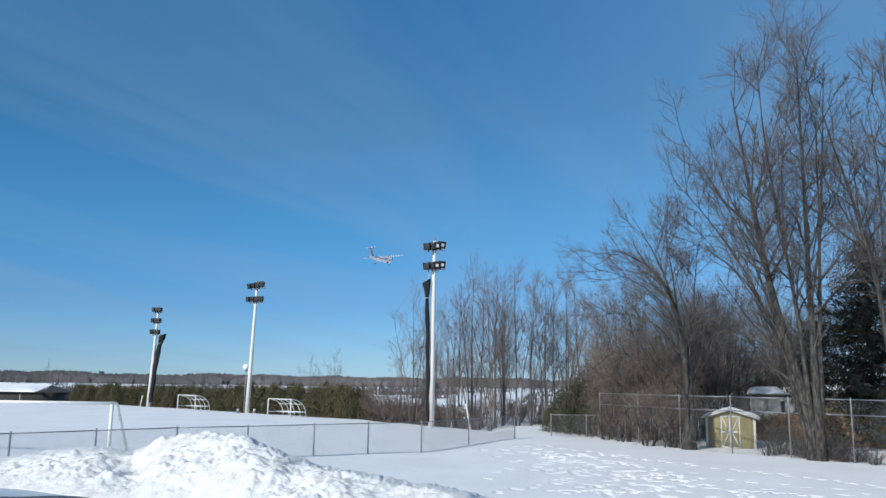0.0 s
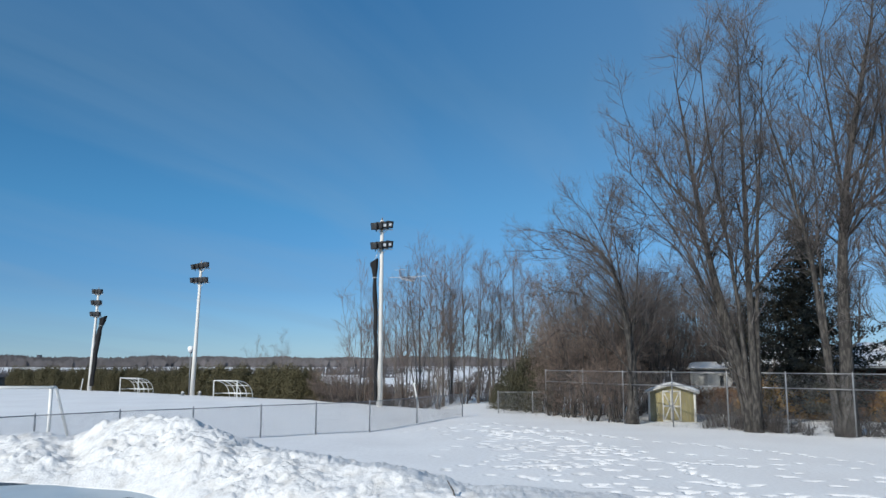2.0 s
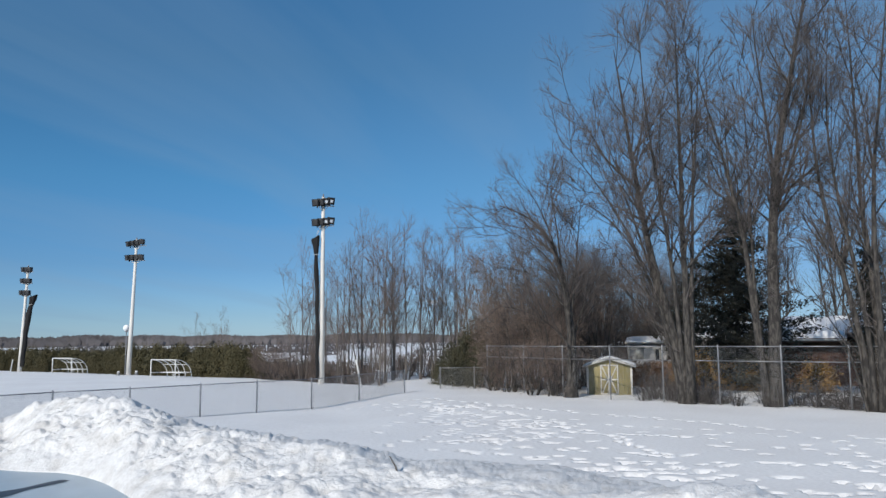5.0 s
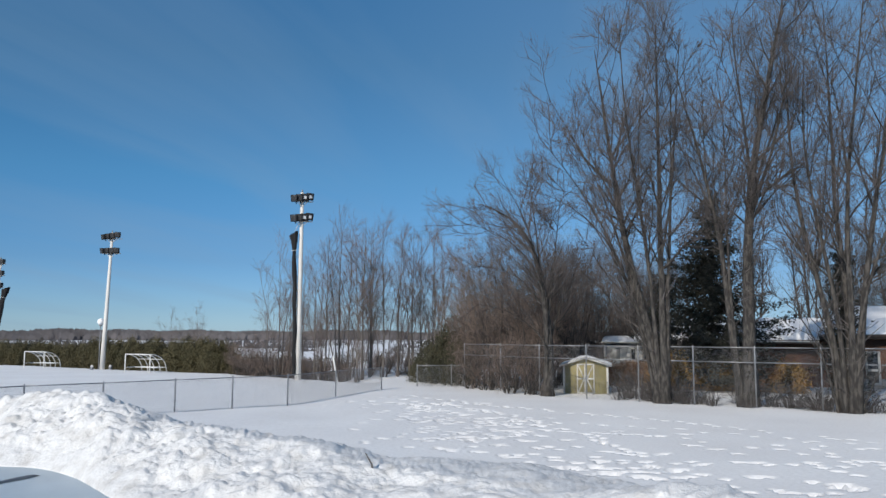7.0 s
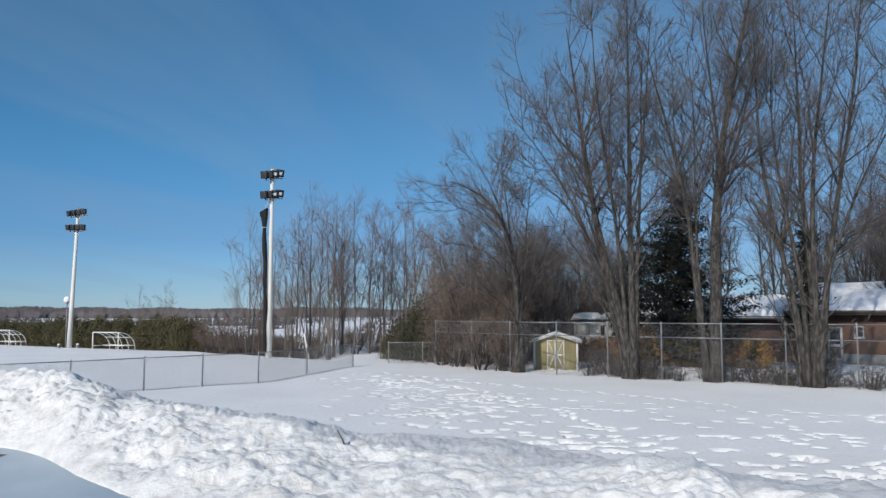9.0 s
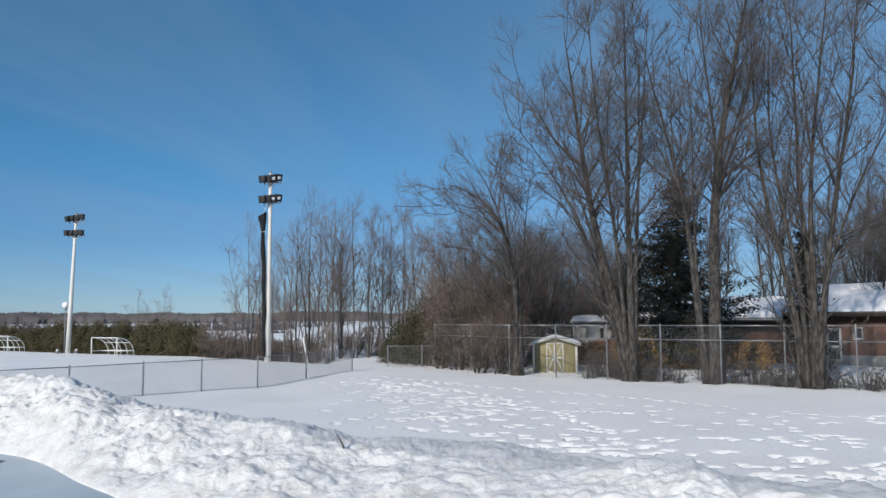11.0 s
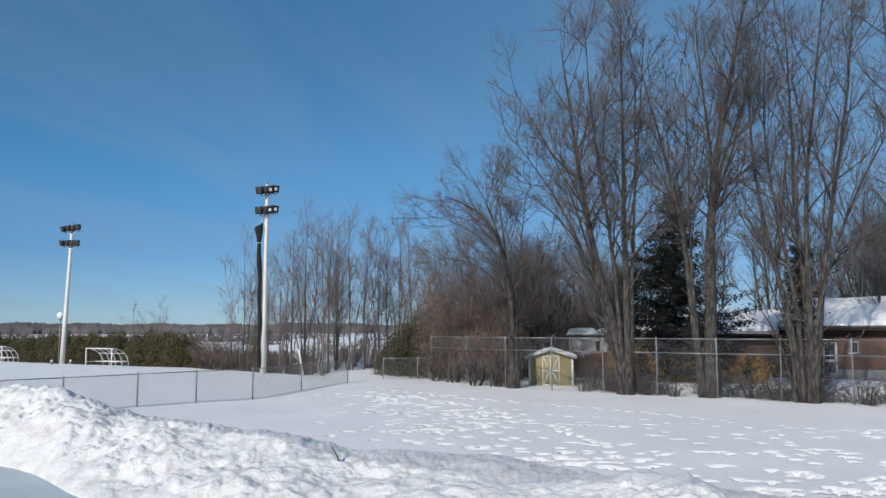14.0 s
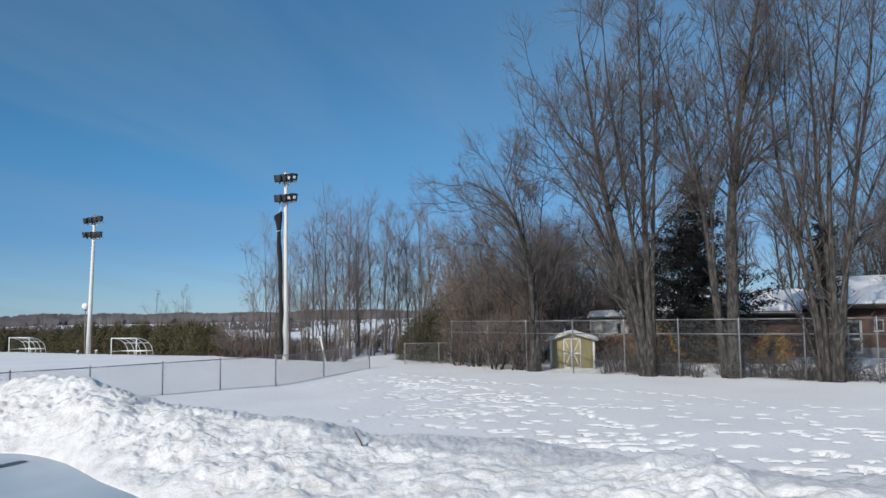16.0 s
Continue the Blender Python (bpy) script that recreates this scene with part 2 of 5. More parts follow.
# ---- mesh helpers ----
class Geo:
    """Gathers tubes, boxes and loose faces, and turns them into one mesh."""

    def __init__(self):
        self.v, self.f, self.n = [], [], 0

    def add(self, verts, faces):
        verts = np.asarray(verts, float).reshape(-1, 3)
        self.v.append(verts)
        self.f.append(np.asarray(faces) + self.n)
        self.n += len(verts)
        return self

    def tubes(self, P, R, sides=5):
        """P: (N, k, 3) lines, R: (N, k) radii."""
        P, R = np.asarray(P, float), np.asarray(R, float)
        N, k, _ = P.shape
        if N == 0:
            return self
        T = np.gradient(P, axis=1)
        T /= np.linalg.norm(T, axis=2, keepdims=True) + 1e-9
        ref = np.where(np.abs(T[:, :1, 2:3]) < 0.8, np.array([[[0, 0, 1.0]]]), np.array([[[1.0, 0, 0]]]))
        U = np.cross(T, np.broadcast_to(ref, T.shape))
        U /= np.linalg.norm(U, axis=2, keepdims=True) + 1e-9
        W = np.cross(T, U)
        a = np.arange(sides) * 2 * np.pi / sides
        ring = U[:, :, None] * np.cos(a)[None, None, :, None] + W[:, :, None] * np.sin(a)[None, None, :, None]
        V = P[:, :, None] + ring * R[:, :, None, None]
        i, j, s = np.meshgrid(np.arange(N), np.arange(k - 1), np.arange(sides), indexing="ij")
        s2 = (s + 1) % sides
        q = np.stack([(i * k + j) * sides + s, (i * k + j) * sides + s2, (i * k + j + 1) * sides + s2, (i * k + j + 1) * sides + s], -1).reshape(-1, 4)
        self.add(V.reshape(-1, 3), q)
        if sides > 3:
            i, s = np.meshgrid(np.arange(N), np.arange(1, sides - 1), indexing="ij")
            for j, flip in ((0, True), (k - 1, False)):
                b = (i * k + j) * sides
                tri = np.stack([b, b + s, b + s + 1], -1).reshape(-1, 3)
                self.f.append((tri[:, ::-1] if flip else tri) + self.n - N * k * sides)
        return self

    def tube(self, pts, r, sides=8):
        pts = np.asarray(pts, float)
        r = np.full(len(pts), r) if np.isscalar(r) else np.asarray(r)
        return self.tubes(pts[None], r[None], sides)

    def box(self, lo, hi, m=None):
        x0, y0, z0 = lo
        x1, y1, z1 = hi
        v = np.array([[x0, y0, z0], [x1, y0, z0], [x1, y1, z0], [x0, y1, z0], [x0, y0, z1], [x1, y0, z1], [x1, y1, z1], [x0, y1, z1]], float)
        if m is not None:
            v = v @ np.array(m.to_3x3()).T + np.array(m.translation)
        return self.add(v, [[0, 3, 2, 1], [4, 5, 6, 7], [0, 1, 5, 4], [1, 2, 6, 5], [2, 3, 7, 6], [3, 0, 4, 7]])

    def mesh(self, name, mat, smooth=False):
        me = bpy.data.meshes.new(name)
        verts = np.concatenate(self.v)
        loops = np.concatenate([f.reshape(-1) for f in self.f])
        sizes = np.concatenate([np.full(len(f), f.shape[1]) for f in self.f])
        me.vertices.add(len(verts))
        me.vertices.foreach_set("co", verts.astype(np.float32).ravel())
        me.loops.add(len(loops))
        me.loops.foreach_set("vertex_index", loops.astype(np.int32))
        me.polygons.add(len(sizes))
        me.polygons.foreach_set("loop_start", np.concatenate([[0], np.cumsum(sizes)[:-1]]).astype(np.int32))
        if smooth:
            me.polygons.foreach_set("use_smooth", np.ones(len(sizes), bool))
        me.update(calc_edges=True)
        me.materials.append(mat)
        return me


def part(name, geo, mat, parent=None, label="", smooth=False, at=None):
    """Links gathered geometry as one mesh object, under a thing or a part."""
    ob = new(name, geo.mesh(name, mat, smooth))
    if at is not None:
        ob.matrix_basis = at
    if parent is not None:
        ob.parent = parent
    if label:
        tagged(ob, label)
    return ob


def thing(name, m, label, category, group="", kind=""):
    """An Empty at the thing's base that parents its parts."""
    ob = new(name)
    ob.empty_display_size = 0.2
    ob.matrix_basis = m
    return tagged(ob, label, category, group, kind)


def lathe(geo, rows, sides=16, axis="z", centre=(0, 0, 0)):
    """Surface of revolution; rows of (along, radius)."""
    a = np.arange(sides) * 2 * np.pi / sides
    k = len(rows)
    al = np.array([r[0] for r in rows])[:, None] * np.ones(sides)
    ra = np.array([r[1] for r in rows])[:, None]
    c, s = ra * np.cos(a), ra * np.sin(a)
    V = {"z": np.stack([c, s, al], -1), "y": np.stack([s, al, c], -1), "x": np.stack([al, c, s], -1)}[axis] + np.array(centre)
    j, i = np.meshgrid(np.arange(k - 1), np.arange(sides), indexing="ij")
    i2 = (i + 1) % sides
    return geo.add(V, np.stack([j * sides + i, j * sides + i2, (j + 1) * sides + i2, (j + 1) * sides + i], -1).reshape(-1, 4))


def smooth_noise(x, y, seed=0, waves=7, scale=1.0):
    """Cheap smooth value noise from a few sine waves, about -1 to 1."""
    r = np.random.RandomState(seed)
    out = np.zeros_like(x, dtype=float)
    for _ in range(waves):
        a, f, p = r.rand() * 6.28, scale * r.uniform(0.5, 1.7), r.rand() * 6.28
        out += np.sin((x * math.cos(a) + y * math.sin(a)) * f + p)
    return out / math.sqrt(waves) / 1.4


def value_noise(x, y, seed, cell):
    """Bilinear random lattice noise, 0 to 1, with cells of that many metres."""
    gx, gy = x / cell, y / cell
    ix, iy = np.floor(gx).astype(np.int64), np.floor(gy).astype(np.int64)
    fx, fy = gx - ix, gy - iy
    fx, fy = fx * fx * (3 - 2 * fx), fy * fy * (3 - 2 * fy)

    def h(a, b):
        n = (a * 374761393 + b * 668265263 + seed * 69069) & 0xFFFFFFFF
        n = ((n ^ (n >> 13)) * 1274126177) & 0xFFFFFFFF
        return ((n ^ (n >> 16)) & 0xFFFF) / 65535.0

    return (h(ix, iy) * (1 - fx) + h(ix + 1, iy) * fx) * (1 - fy) + (h(ix, iy + 1) * (1 - fx) + h(ix + 1, iy + 1) * fx) * fy


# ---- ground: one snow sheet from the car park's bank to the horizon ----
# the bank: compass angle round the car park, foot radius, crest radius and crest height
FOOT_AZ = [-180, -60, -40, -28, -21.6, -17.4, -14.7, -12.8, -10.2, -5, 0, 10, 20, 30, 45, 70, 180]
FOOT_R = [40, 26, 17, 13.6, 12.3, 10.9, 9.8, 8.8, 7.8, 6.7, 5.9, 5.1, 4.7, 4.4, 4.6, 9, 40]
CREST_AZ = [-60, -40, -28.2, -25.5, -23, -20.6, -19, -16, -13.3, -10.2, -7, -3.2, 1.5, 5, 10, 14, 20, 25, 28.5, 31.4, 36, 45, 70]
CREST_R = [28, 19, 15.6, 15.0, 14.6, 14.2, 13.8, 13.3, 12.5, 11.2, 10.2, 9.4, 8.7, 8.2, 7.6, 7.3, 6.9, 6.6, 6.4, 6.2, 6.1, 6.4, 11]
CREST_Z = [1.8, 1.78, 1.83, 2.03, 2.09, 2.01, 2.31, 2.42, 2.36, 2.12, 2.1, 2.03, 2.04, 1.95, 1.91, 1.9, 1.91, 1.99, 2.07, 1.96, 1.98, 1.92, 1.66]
LOT_Z = 1.6
EDGE_X = [-400, -60, -46, -6.8, 4.0, 13.2, 20.0, 24.6, 60]
EDGE_Y = [420, 112, 106, 69.5, 54.0, 42.0, 37.2, 28.3, -20]


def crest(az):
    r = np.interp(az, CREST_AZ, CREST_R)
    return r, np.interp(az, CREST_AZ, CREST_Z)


def footprints():
    """Trails and trampled patches of deep boot prints: rows of x, y, half length, half width, angle."""
    rng = np.random.RandomState(5)
    out = []

    def trail(pts, step=0.75, wob=0.16, skip=0.08, size=1.0):
        pts = np.array(pts, float)
        seg = np.r_[0, np.cumsum(np.hypot(*np.diff(pts, axis=0).T))]
        for k, d in enumerate(np.arange(0, seg[-1], step)):
            if rng.rand() < skip:
                continue
            x, y = np.interp(d, seg, pts[:, 0]), np.interp(d, seg, pts[:, 1])
            i = min(np.searchsorted(seg, d, side="right") - 1, len(pts) - 2)
            t = pts[i + 1] - pts[i]
            ang = math.atan2(t[1], t[0])
            s = wob if k % 2 else -wob
            out.append((x - math.sin(ang) * s + rng.normal(0, 0.05), y + math.cos(ang) * s + rng.normal(0, 0.05), rng.uniform(0.15, 0.23) * size, rng.uniform(0.09, 0.13) * size, ang + rng.normal(0, 0.25)))

    # one long straight walk to the fence, and a second beside it
    trail([(0.5, 38.6), (2.7, 41.6), (5.2, 43.4), (6.8, 40.4), (8.9, 35.8), (12.2, 31.6), (14.9, 27.2), (16.8, 23.3), (18.7, 21.4), (24, 17.6)], 0.55)
    trail([(7.7, 30.3), (10.8, 28.5), (12.5, 26.8), (13.8, 25.3), (15.0, 23.7), (17.3, 21.4), (21.5, 18.6)], 0.9)
    trail([(9.2, 26.2), (9.9, 25.9), (10.9, 25.2), (11.4, 24.8)], 0.34, size=1.2)
    trail([(9.3, 25.8), (8.9, 24.2), (8.8, 22.6), (9.2, 21.0)], 0.4, size=1.15)
    trail([(1.6, 25.3), (3.2, 26.8), (4.6, 29.6), (5.6, 33.0), (5.4, 36.5), (4.2, 39.5)], 0.8)
    trail([(1.8, 25.0), (3.4, 23.6), (4.6, 22.2), (6.5, 21.2), (8.4, 20.2)], 0.8)
    trail([(11.4, 25.0), (12.4, 23.0), (13.4, 21.2), (14.4, 19.2), (14.2, 16.4)], 0.8)
    trail([(5.6, 20.4), (7.6, 19.8), (10.5, 19.4), (13.0, 18.2), (16.0, 16.4)], 0.6)
    trail([(15.2, 22.6), (14.2, 20.6), (13.8, 18.6), (13.9, 16.0), (12.6, 14.2)], 0.7)
    trail([(6.0, 38.5), (7.2, 35.0), (8.2, 32.0), (8.6, 29.4), (8.2, 26.1)], 0.6)
    trail([(6.4, 19.4), (7.6, 18.0), (8.8, 16.2), (10.4, 15.0), (13.2, 13.6)], 0.55, 0.3, size=0.95)
    # trampled patches
    for cx, cy, sx, sy, n in ((4.6, 37.4, 1.3, 1.8, 36), (5.8, 32.6, 1.5, 2.6, 62), (6.9, 28.4, 1.3, 2.0, 62), (4.4, 25.4, 1.3, 1.4, 16), (6.2, 23.6, 1.3, 1.6, 26), (7.6, 18.6, 1.5, 0.9, 34), (11.2, 14.6, 1.7, 0.7, 24), (13.6, 17.6, 1.6, 1.4, 18), (11.0, 22.4, 2.0, 1.6, 6), (16.5, 20.5, 2.4, 2.0, 8)):
        for _ in range(n):
            out.append((rng.normal(cx, sx), rng.normal(cy, sy), rng.uniform(0.17, 0.36), rng.uniform(0.09, 0.15), rng.normal(-0.3, 0.4)))
    return out


def field_height(x, y):
    """Height of the snow outside the car park."""
    r, az = np.hypot(x, y), np.degrees(np.arctan2(x, y))
    z = 0.05 * smooth_noise(x, y, 3, 6, 0.25) + 0.025 * smooth_noise(x, y, 4, 7, 0.9)
    z = z * np.clip((r - 12) / 6, 0, 1)
    edge = np.interp(x, EDGE_X, EDGE_Y)
    over = np.clip((y - edge - 1.0) / 4.0, 0, 1) * np.clip((6.0 - x) / 6.0, 0, 1)
    z = z - 0.9 * over * over * (3 - 2 * over)
    z += 0.25 * smooth_noise(x, y, 8, 6, 0.05) * np.clip((r - 120) / 60, 0, 1)
    rc, zc = crest(az)
    d = np.clip((r - rc + 0.3) / 5.5, 0, 1)
    plateau = 1.42 * (1 - d * d * (3 - 2 * d))
    behind = np.abs(az) > 70
    plateau = np.where(behind, 1.42 * (1 - np.clip((r - 45) / 12, 0, 1)), plateau)
    return np.where(plateau > 0.001, np.maximum(plateau + z * 0.3, z), z)


def make_ground():
    az = np.radians(np.r_[np.arange(-180, -40, 4.0), np.arange(-40, -4, 0.5), np.arange(-4, 50, 0.14), np.arange(50, 180, 4.0)])
    r = np.r_[0.5, np.arange(3, 13, 0.5), np.arange(13, 46, 0.11), np.arange(46, 125, 0.5), np.geomspace(126, 4600, 60)]
    A, Rr = np.meshgrid(az, r)
    X, Y = Rr * np.sin(A), Rr * np.cos(A)
    Z = field_height(X, Y)
    for px, py, a, b, ang in footprints():
        az_p, r_p = math.atan2(px, py), math.hypot(px, py)
        rc, _ = crest(math.degrees(az_p))
        if r_p < rc + 5.2 or r_p > 46:
            continue
        j0, j1 = np.searchsorted(r, [r_p - 0.7, r_p + 0.7])
        i0, i1 = np.searchsorted(az, [az_p - 0.75 / r_p, az_p + 0.75 / r_p])
        sl = (slice(j0, j1), slice(i0, i1))
        dx, dy = X[sl] - px, Y[sl] - py
        u, v = (dx * math.cos(ang) + dy * math.sin(ang)) / a, (-dx * math.sin(ang) + dy * math.cos(ang)) / b
        q = np.sqrt(u * u + v * v)
        pit = -0.105 * np.clip((1.15 - q) / 0.55, 0, 1)
        rim = 0.012 * np.exp(-((q - 1.35) / 0.22) ** 2)
        Z[sl] = np.where(q < 1.15, np.minimum(Z[sl], pit), Z[sl] + rim)
    n, k = A.shape
    j, i = np.meshgrid(np.arange(n - 1), np.arange(k), indexing="ij")
    i2 = (i + 1) % k
    g = Geo().add(np.stack([X, Y, Z], -1), np.stack([j * k + i, j * k + i2, (j + 1) * k + i2, (j + 1) * k + i], -1).reshape(-1, 4))
    ob = part("ground", g, SNOW, smooth=True)
    tagged(ob, "wide crusted snow field with boot prints, flat to the horizon", "snow field", kind="structure")


make_ground()


def make_lot():
    az = np.radians(np.arange(-180, 180, 3.0))
    rf = np.interp(np.degrees(az), FOOT_AZ, FOOT_R) + 0.9
    r = np.linspace(0, 1, 30)
    A, Q = np.meshgrid(az, r)
    Rr = Q * rf
    X, Y = Rr * np.sin(A), Rr * np.cos(A)
    Z = LOT_Z + 0.012 * smooth_noise(X, Y, 21, 6, 0.7)
    n, k = A.shape
    j, i = np.meshgrid(np.arange(n - 1), np.arange(k), indexing="ij")
    i2 = (i + 1) % k
    g = Geo().add(np.stack([X, Y, Z], -1), np.stack([j * k + i, j * k + i2, (j + 1) * k + i2, (j + 1) * k + i], -1).reshape(-1, 4))
    lot = tagged(part("pavement", g, ICE, smooth=True), "car park surface glazed with wet blue-grey ice", "car park", kind="structure")
    # a wet crack where ice opened to the asphalt, then a broader painted shadow
    for pts, w0, w1 in (([(-6.6, 11.0), (-5.6, 11.25), (-4.9, 11.35), (-4.5, 11.6), (-4.35, 12.0)], 0.16, 0.05), ([(-6.4, 7.4), (-4.9, 8.0), (-3.9, 8.75), (-3.45, 9.5), (-3.1, 10.15)], 0.34, 0.05)):
        p = np.array(pts)
        q = np.linspace(0, len(p) - 1, 24)
        line = np.stack([np.interp(q, np.arange(len(p)), p[:, c]) for c in (0, 1)], 1)
        t = np.gradient(line, axis=0)
        nrm = np.stack([-t[:, 1], t[:, 0]], 1) / np.linalg.norm(t, axis=1)[:, None]
        w = (np.linspace(w0, w1, 24) * (1 + 0.35 * np.sin(q * 5.3)))[:, None]
        edge = np.concatenate([line - nrm * w, line + nrm * w])
        zz = LOT_Z + 0.012 * smooth_noise(edge[:, 0], edge[:, 1], 21, 6, 0.7) + 0.005
        k = np.arange(23)
        part("wet_and_shadow_strip", Geo().add(np.c_[edge, zz], np.stack([k + 24, k, k + 1, k + 25], 1)), WET_AND_SHADE, lot, "dark strip on the ice, wet runnel and painted shadow")


make_lot()


def clods(x, y, seed, cell, amp):
    """Packed lumps: a blunt block of random height and tilt in most cells."""
    rng = np.random.RandomState(seed)
    table = rng.rand(64, 64, 6)
    cx, cy = np.floor(x / cell).astype(int), np.floor(y / cell).astype(int)
    out = np.zeros_like(x)
    for ox in (-1, 0, 1):
        for oy in (-1, 0, 1):
            k = table[(cx + ox) % 64, (cy + oy) % 64]
            dx = x / cell - (cx + ox + 0.2 + 0.6 * k[..., 0])
            dy = y / cell - (cy + oy + 0.2 + 0.6 * k[..., 1])
            d = np.sqrt(dx * dx + dy * dy + 0.6 * (k[..., 5] - 0.5) * dx * dy) / (0.4 + 0.4 * k[..., 2])
            h = np.clip(1.25 * (1 - d ** 3), 0, 1) * (0.25 + 0.75 * k[..., 3]) + (dx * (k[..., 4] - 0.5) + dy * (k[..., 5] - 0.5)) * 0.7 * (d < 1)
            out = np.maximum(out, np.where(k[..., 3] > 0.3, h, 0))
    return out * amp


def make_bank():
    """Ploughed snow heaped along the car park's edge: lumpy, with clods."""
    az = np.arange(-58, 68, 0.11)
    q = np.r_[np.linspace(-0.25, 1.0, 104), np.linspace(1.03, 2.6, 26)]
    A, Q = np.meshgrid(az, q)
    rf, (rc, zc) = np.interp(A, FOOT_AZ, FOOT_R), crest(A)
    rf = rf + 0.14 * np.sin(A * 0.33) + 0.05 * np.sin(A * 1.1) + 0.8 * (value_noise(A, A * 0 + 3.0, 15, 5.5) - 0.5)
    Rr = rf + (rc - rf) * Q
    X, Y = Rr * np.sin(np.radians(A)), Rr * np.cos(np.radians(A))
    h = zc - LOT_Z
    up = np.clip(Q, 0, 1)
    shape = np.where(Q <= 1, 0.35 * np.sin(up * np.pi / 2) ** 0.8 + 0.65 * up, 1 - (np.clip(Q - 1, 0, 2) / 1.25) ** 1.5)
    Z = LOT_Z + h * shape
    lump = (value_noise(X, Y, 1, 0.7) - 0.5) * 0.16 + (value_noise(X, Y, 2, 0.3) - 0.5) * 0.07 + (value_noise(X, Y, 5, 0.07) - 0.5) * 0.03 + (value_noise(X, Y, 7, 0.14) - 0.5) * 0.05
    warp_x, warp_y = X + 0.22 * (value_noise(X, Y, 11, 0.33) - 0.5), Y + 0.22 * (value_noise(X, Y, 12, 0.33) - 0.5)
    heaped = 0.5 + 0.45 * np.clip((value_noise(X, Y, 13, 1.3) - 0.3) * 2.2, 0, 1)
    clod = (clods(warp_x, warp_y, 3, 0.46, 0.06) + clods(warp_x, warp_y, 4, 0.2, 0.04) + clods(warp_x, warp_y, 6, 0.1, 0.026)) * heaped - 0.04
    body = np.clip(Q * 3.0, 0, 1) * np.clip((2.6 - Q) * 2, 0, 1)
    calm = 0.95 - 0.3 * np.clip((Q - 0.55) / 0.35, 0, 1)
    Z = Z + (lump * calm + clod * calm) * body * np.clip(h / 0.4, 0.8, 1.2) - 0.01
    Z = np.where(Q < 0, LOT_Z - 0.05 + 0.04 * Q, Z)
    n, k = A.shape
    j, i = np.meshgrid(np.arange(n - 1), np.arange(k - 1), indexing="ij")
    g = Geo().add(np.stack([X, Y, Z], -1), np.stack([j * k + i, j * k + i + 1, (j + 1) * k + i + 1, (j + 1) * k + i], -1).reshape(-1, 4))
    ob = part("snow_bank", g, BANK, smooth=True)
    tagged(ob, "heaped ploughed snow bank, lumpy and slightly dirty, along the car park", "snow bank", kind="stuff")
    return X, Y, Z, az, q


BX, BY, BZ, BAZ, BQ = make_bank()


def bank_point(az, q):
    i, j = int(np.argmin(np.abs(BAZ - az))), int(np.argmin(np.abs(BQ - q)))
    return BX[j, i], BY[j, i], BZ[j, i]


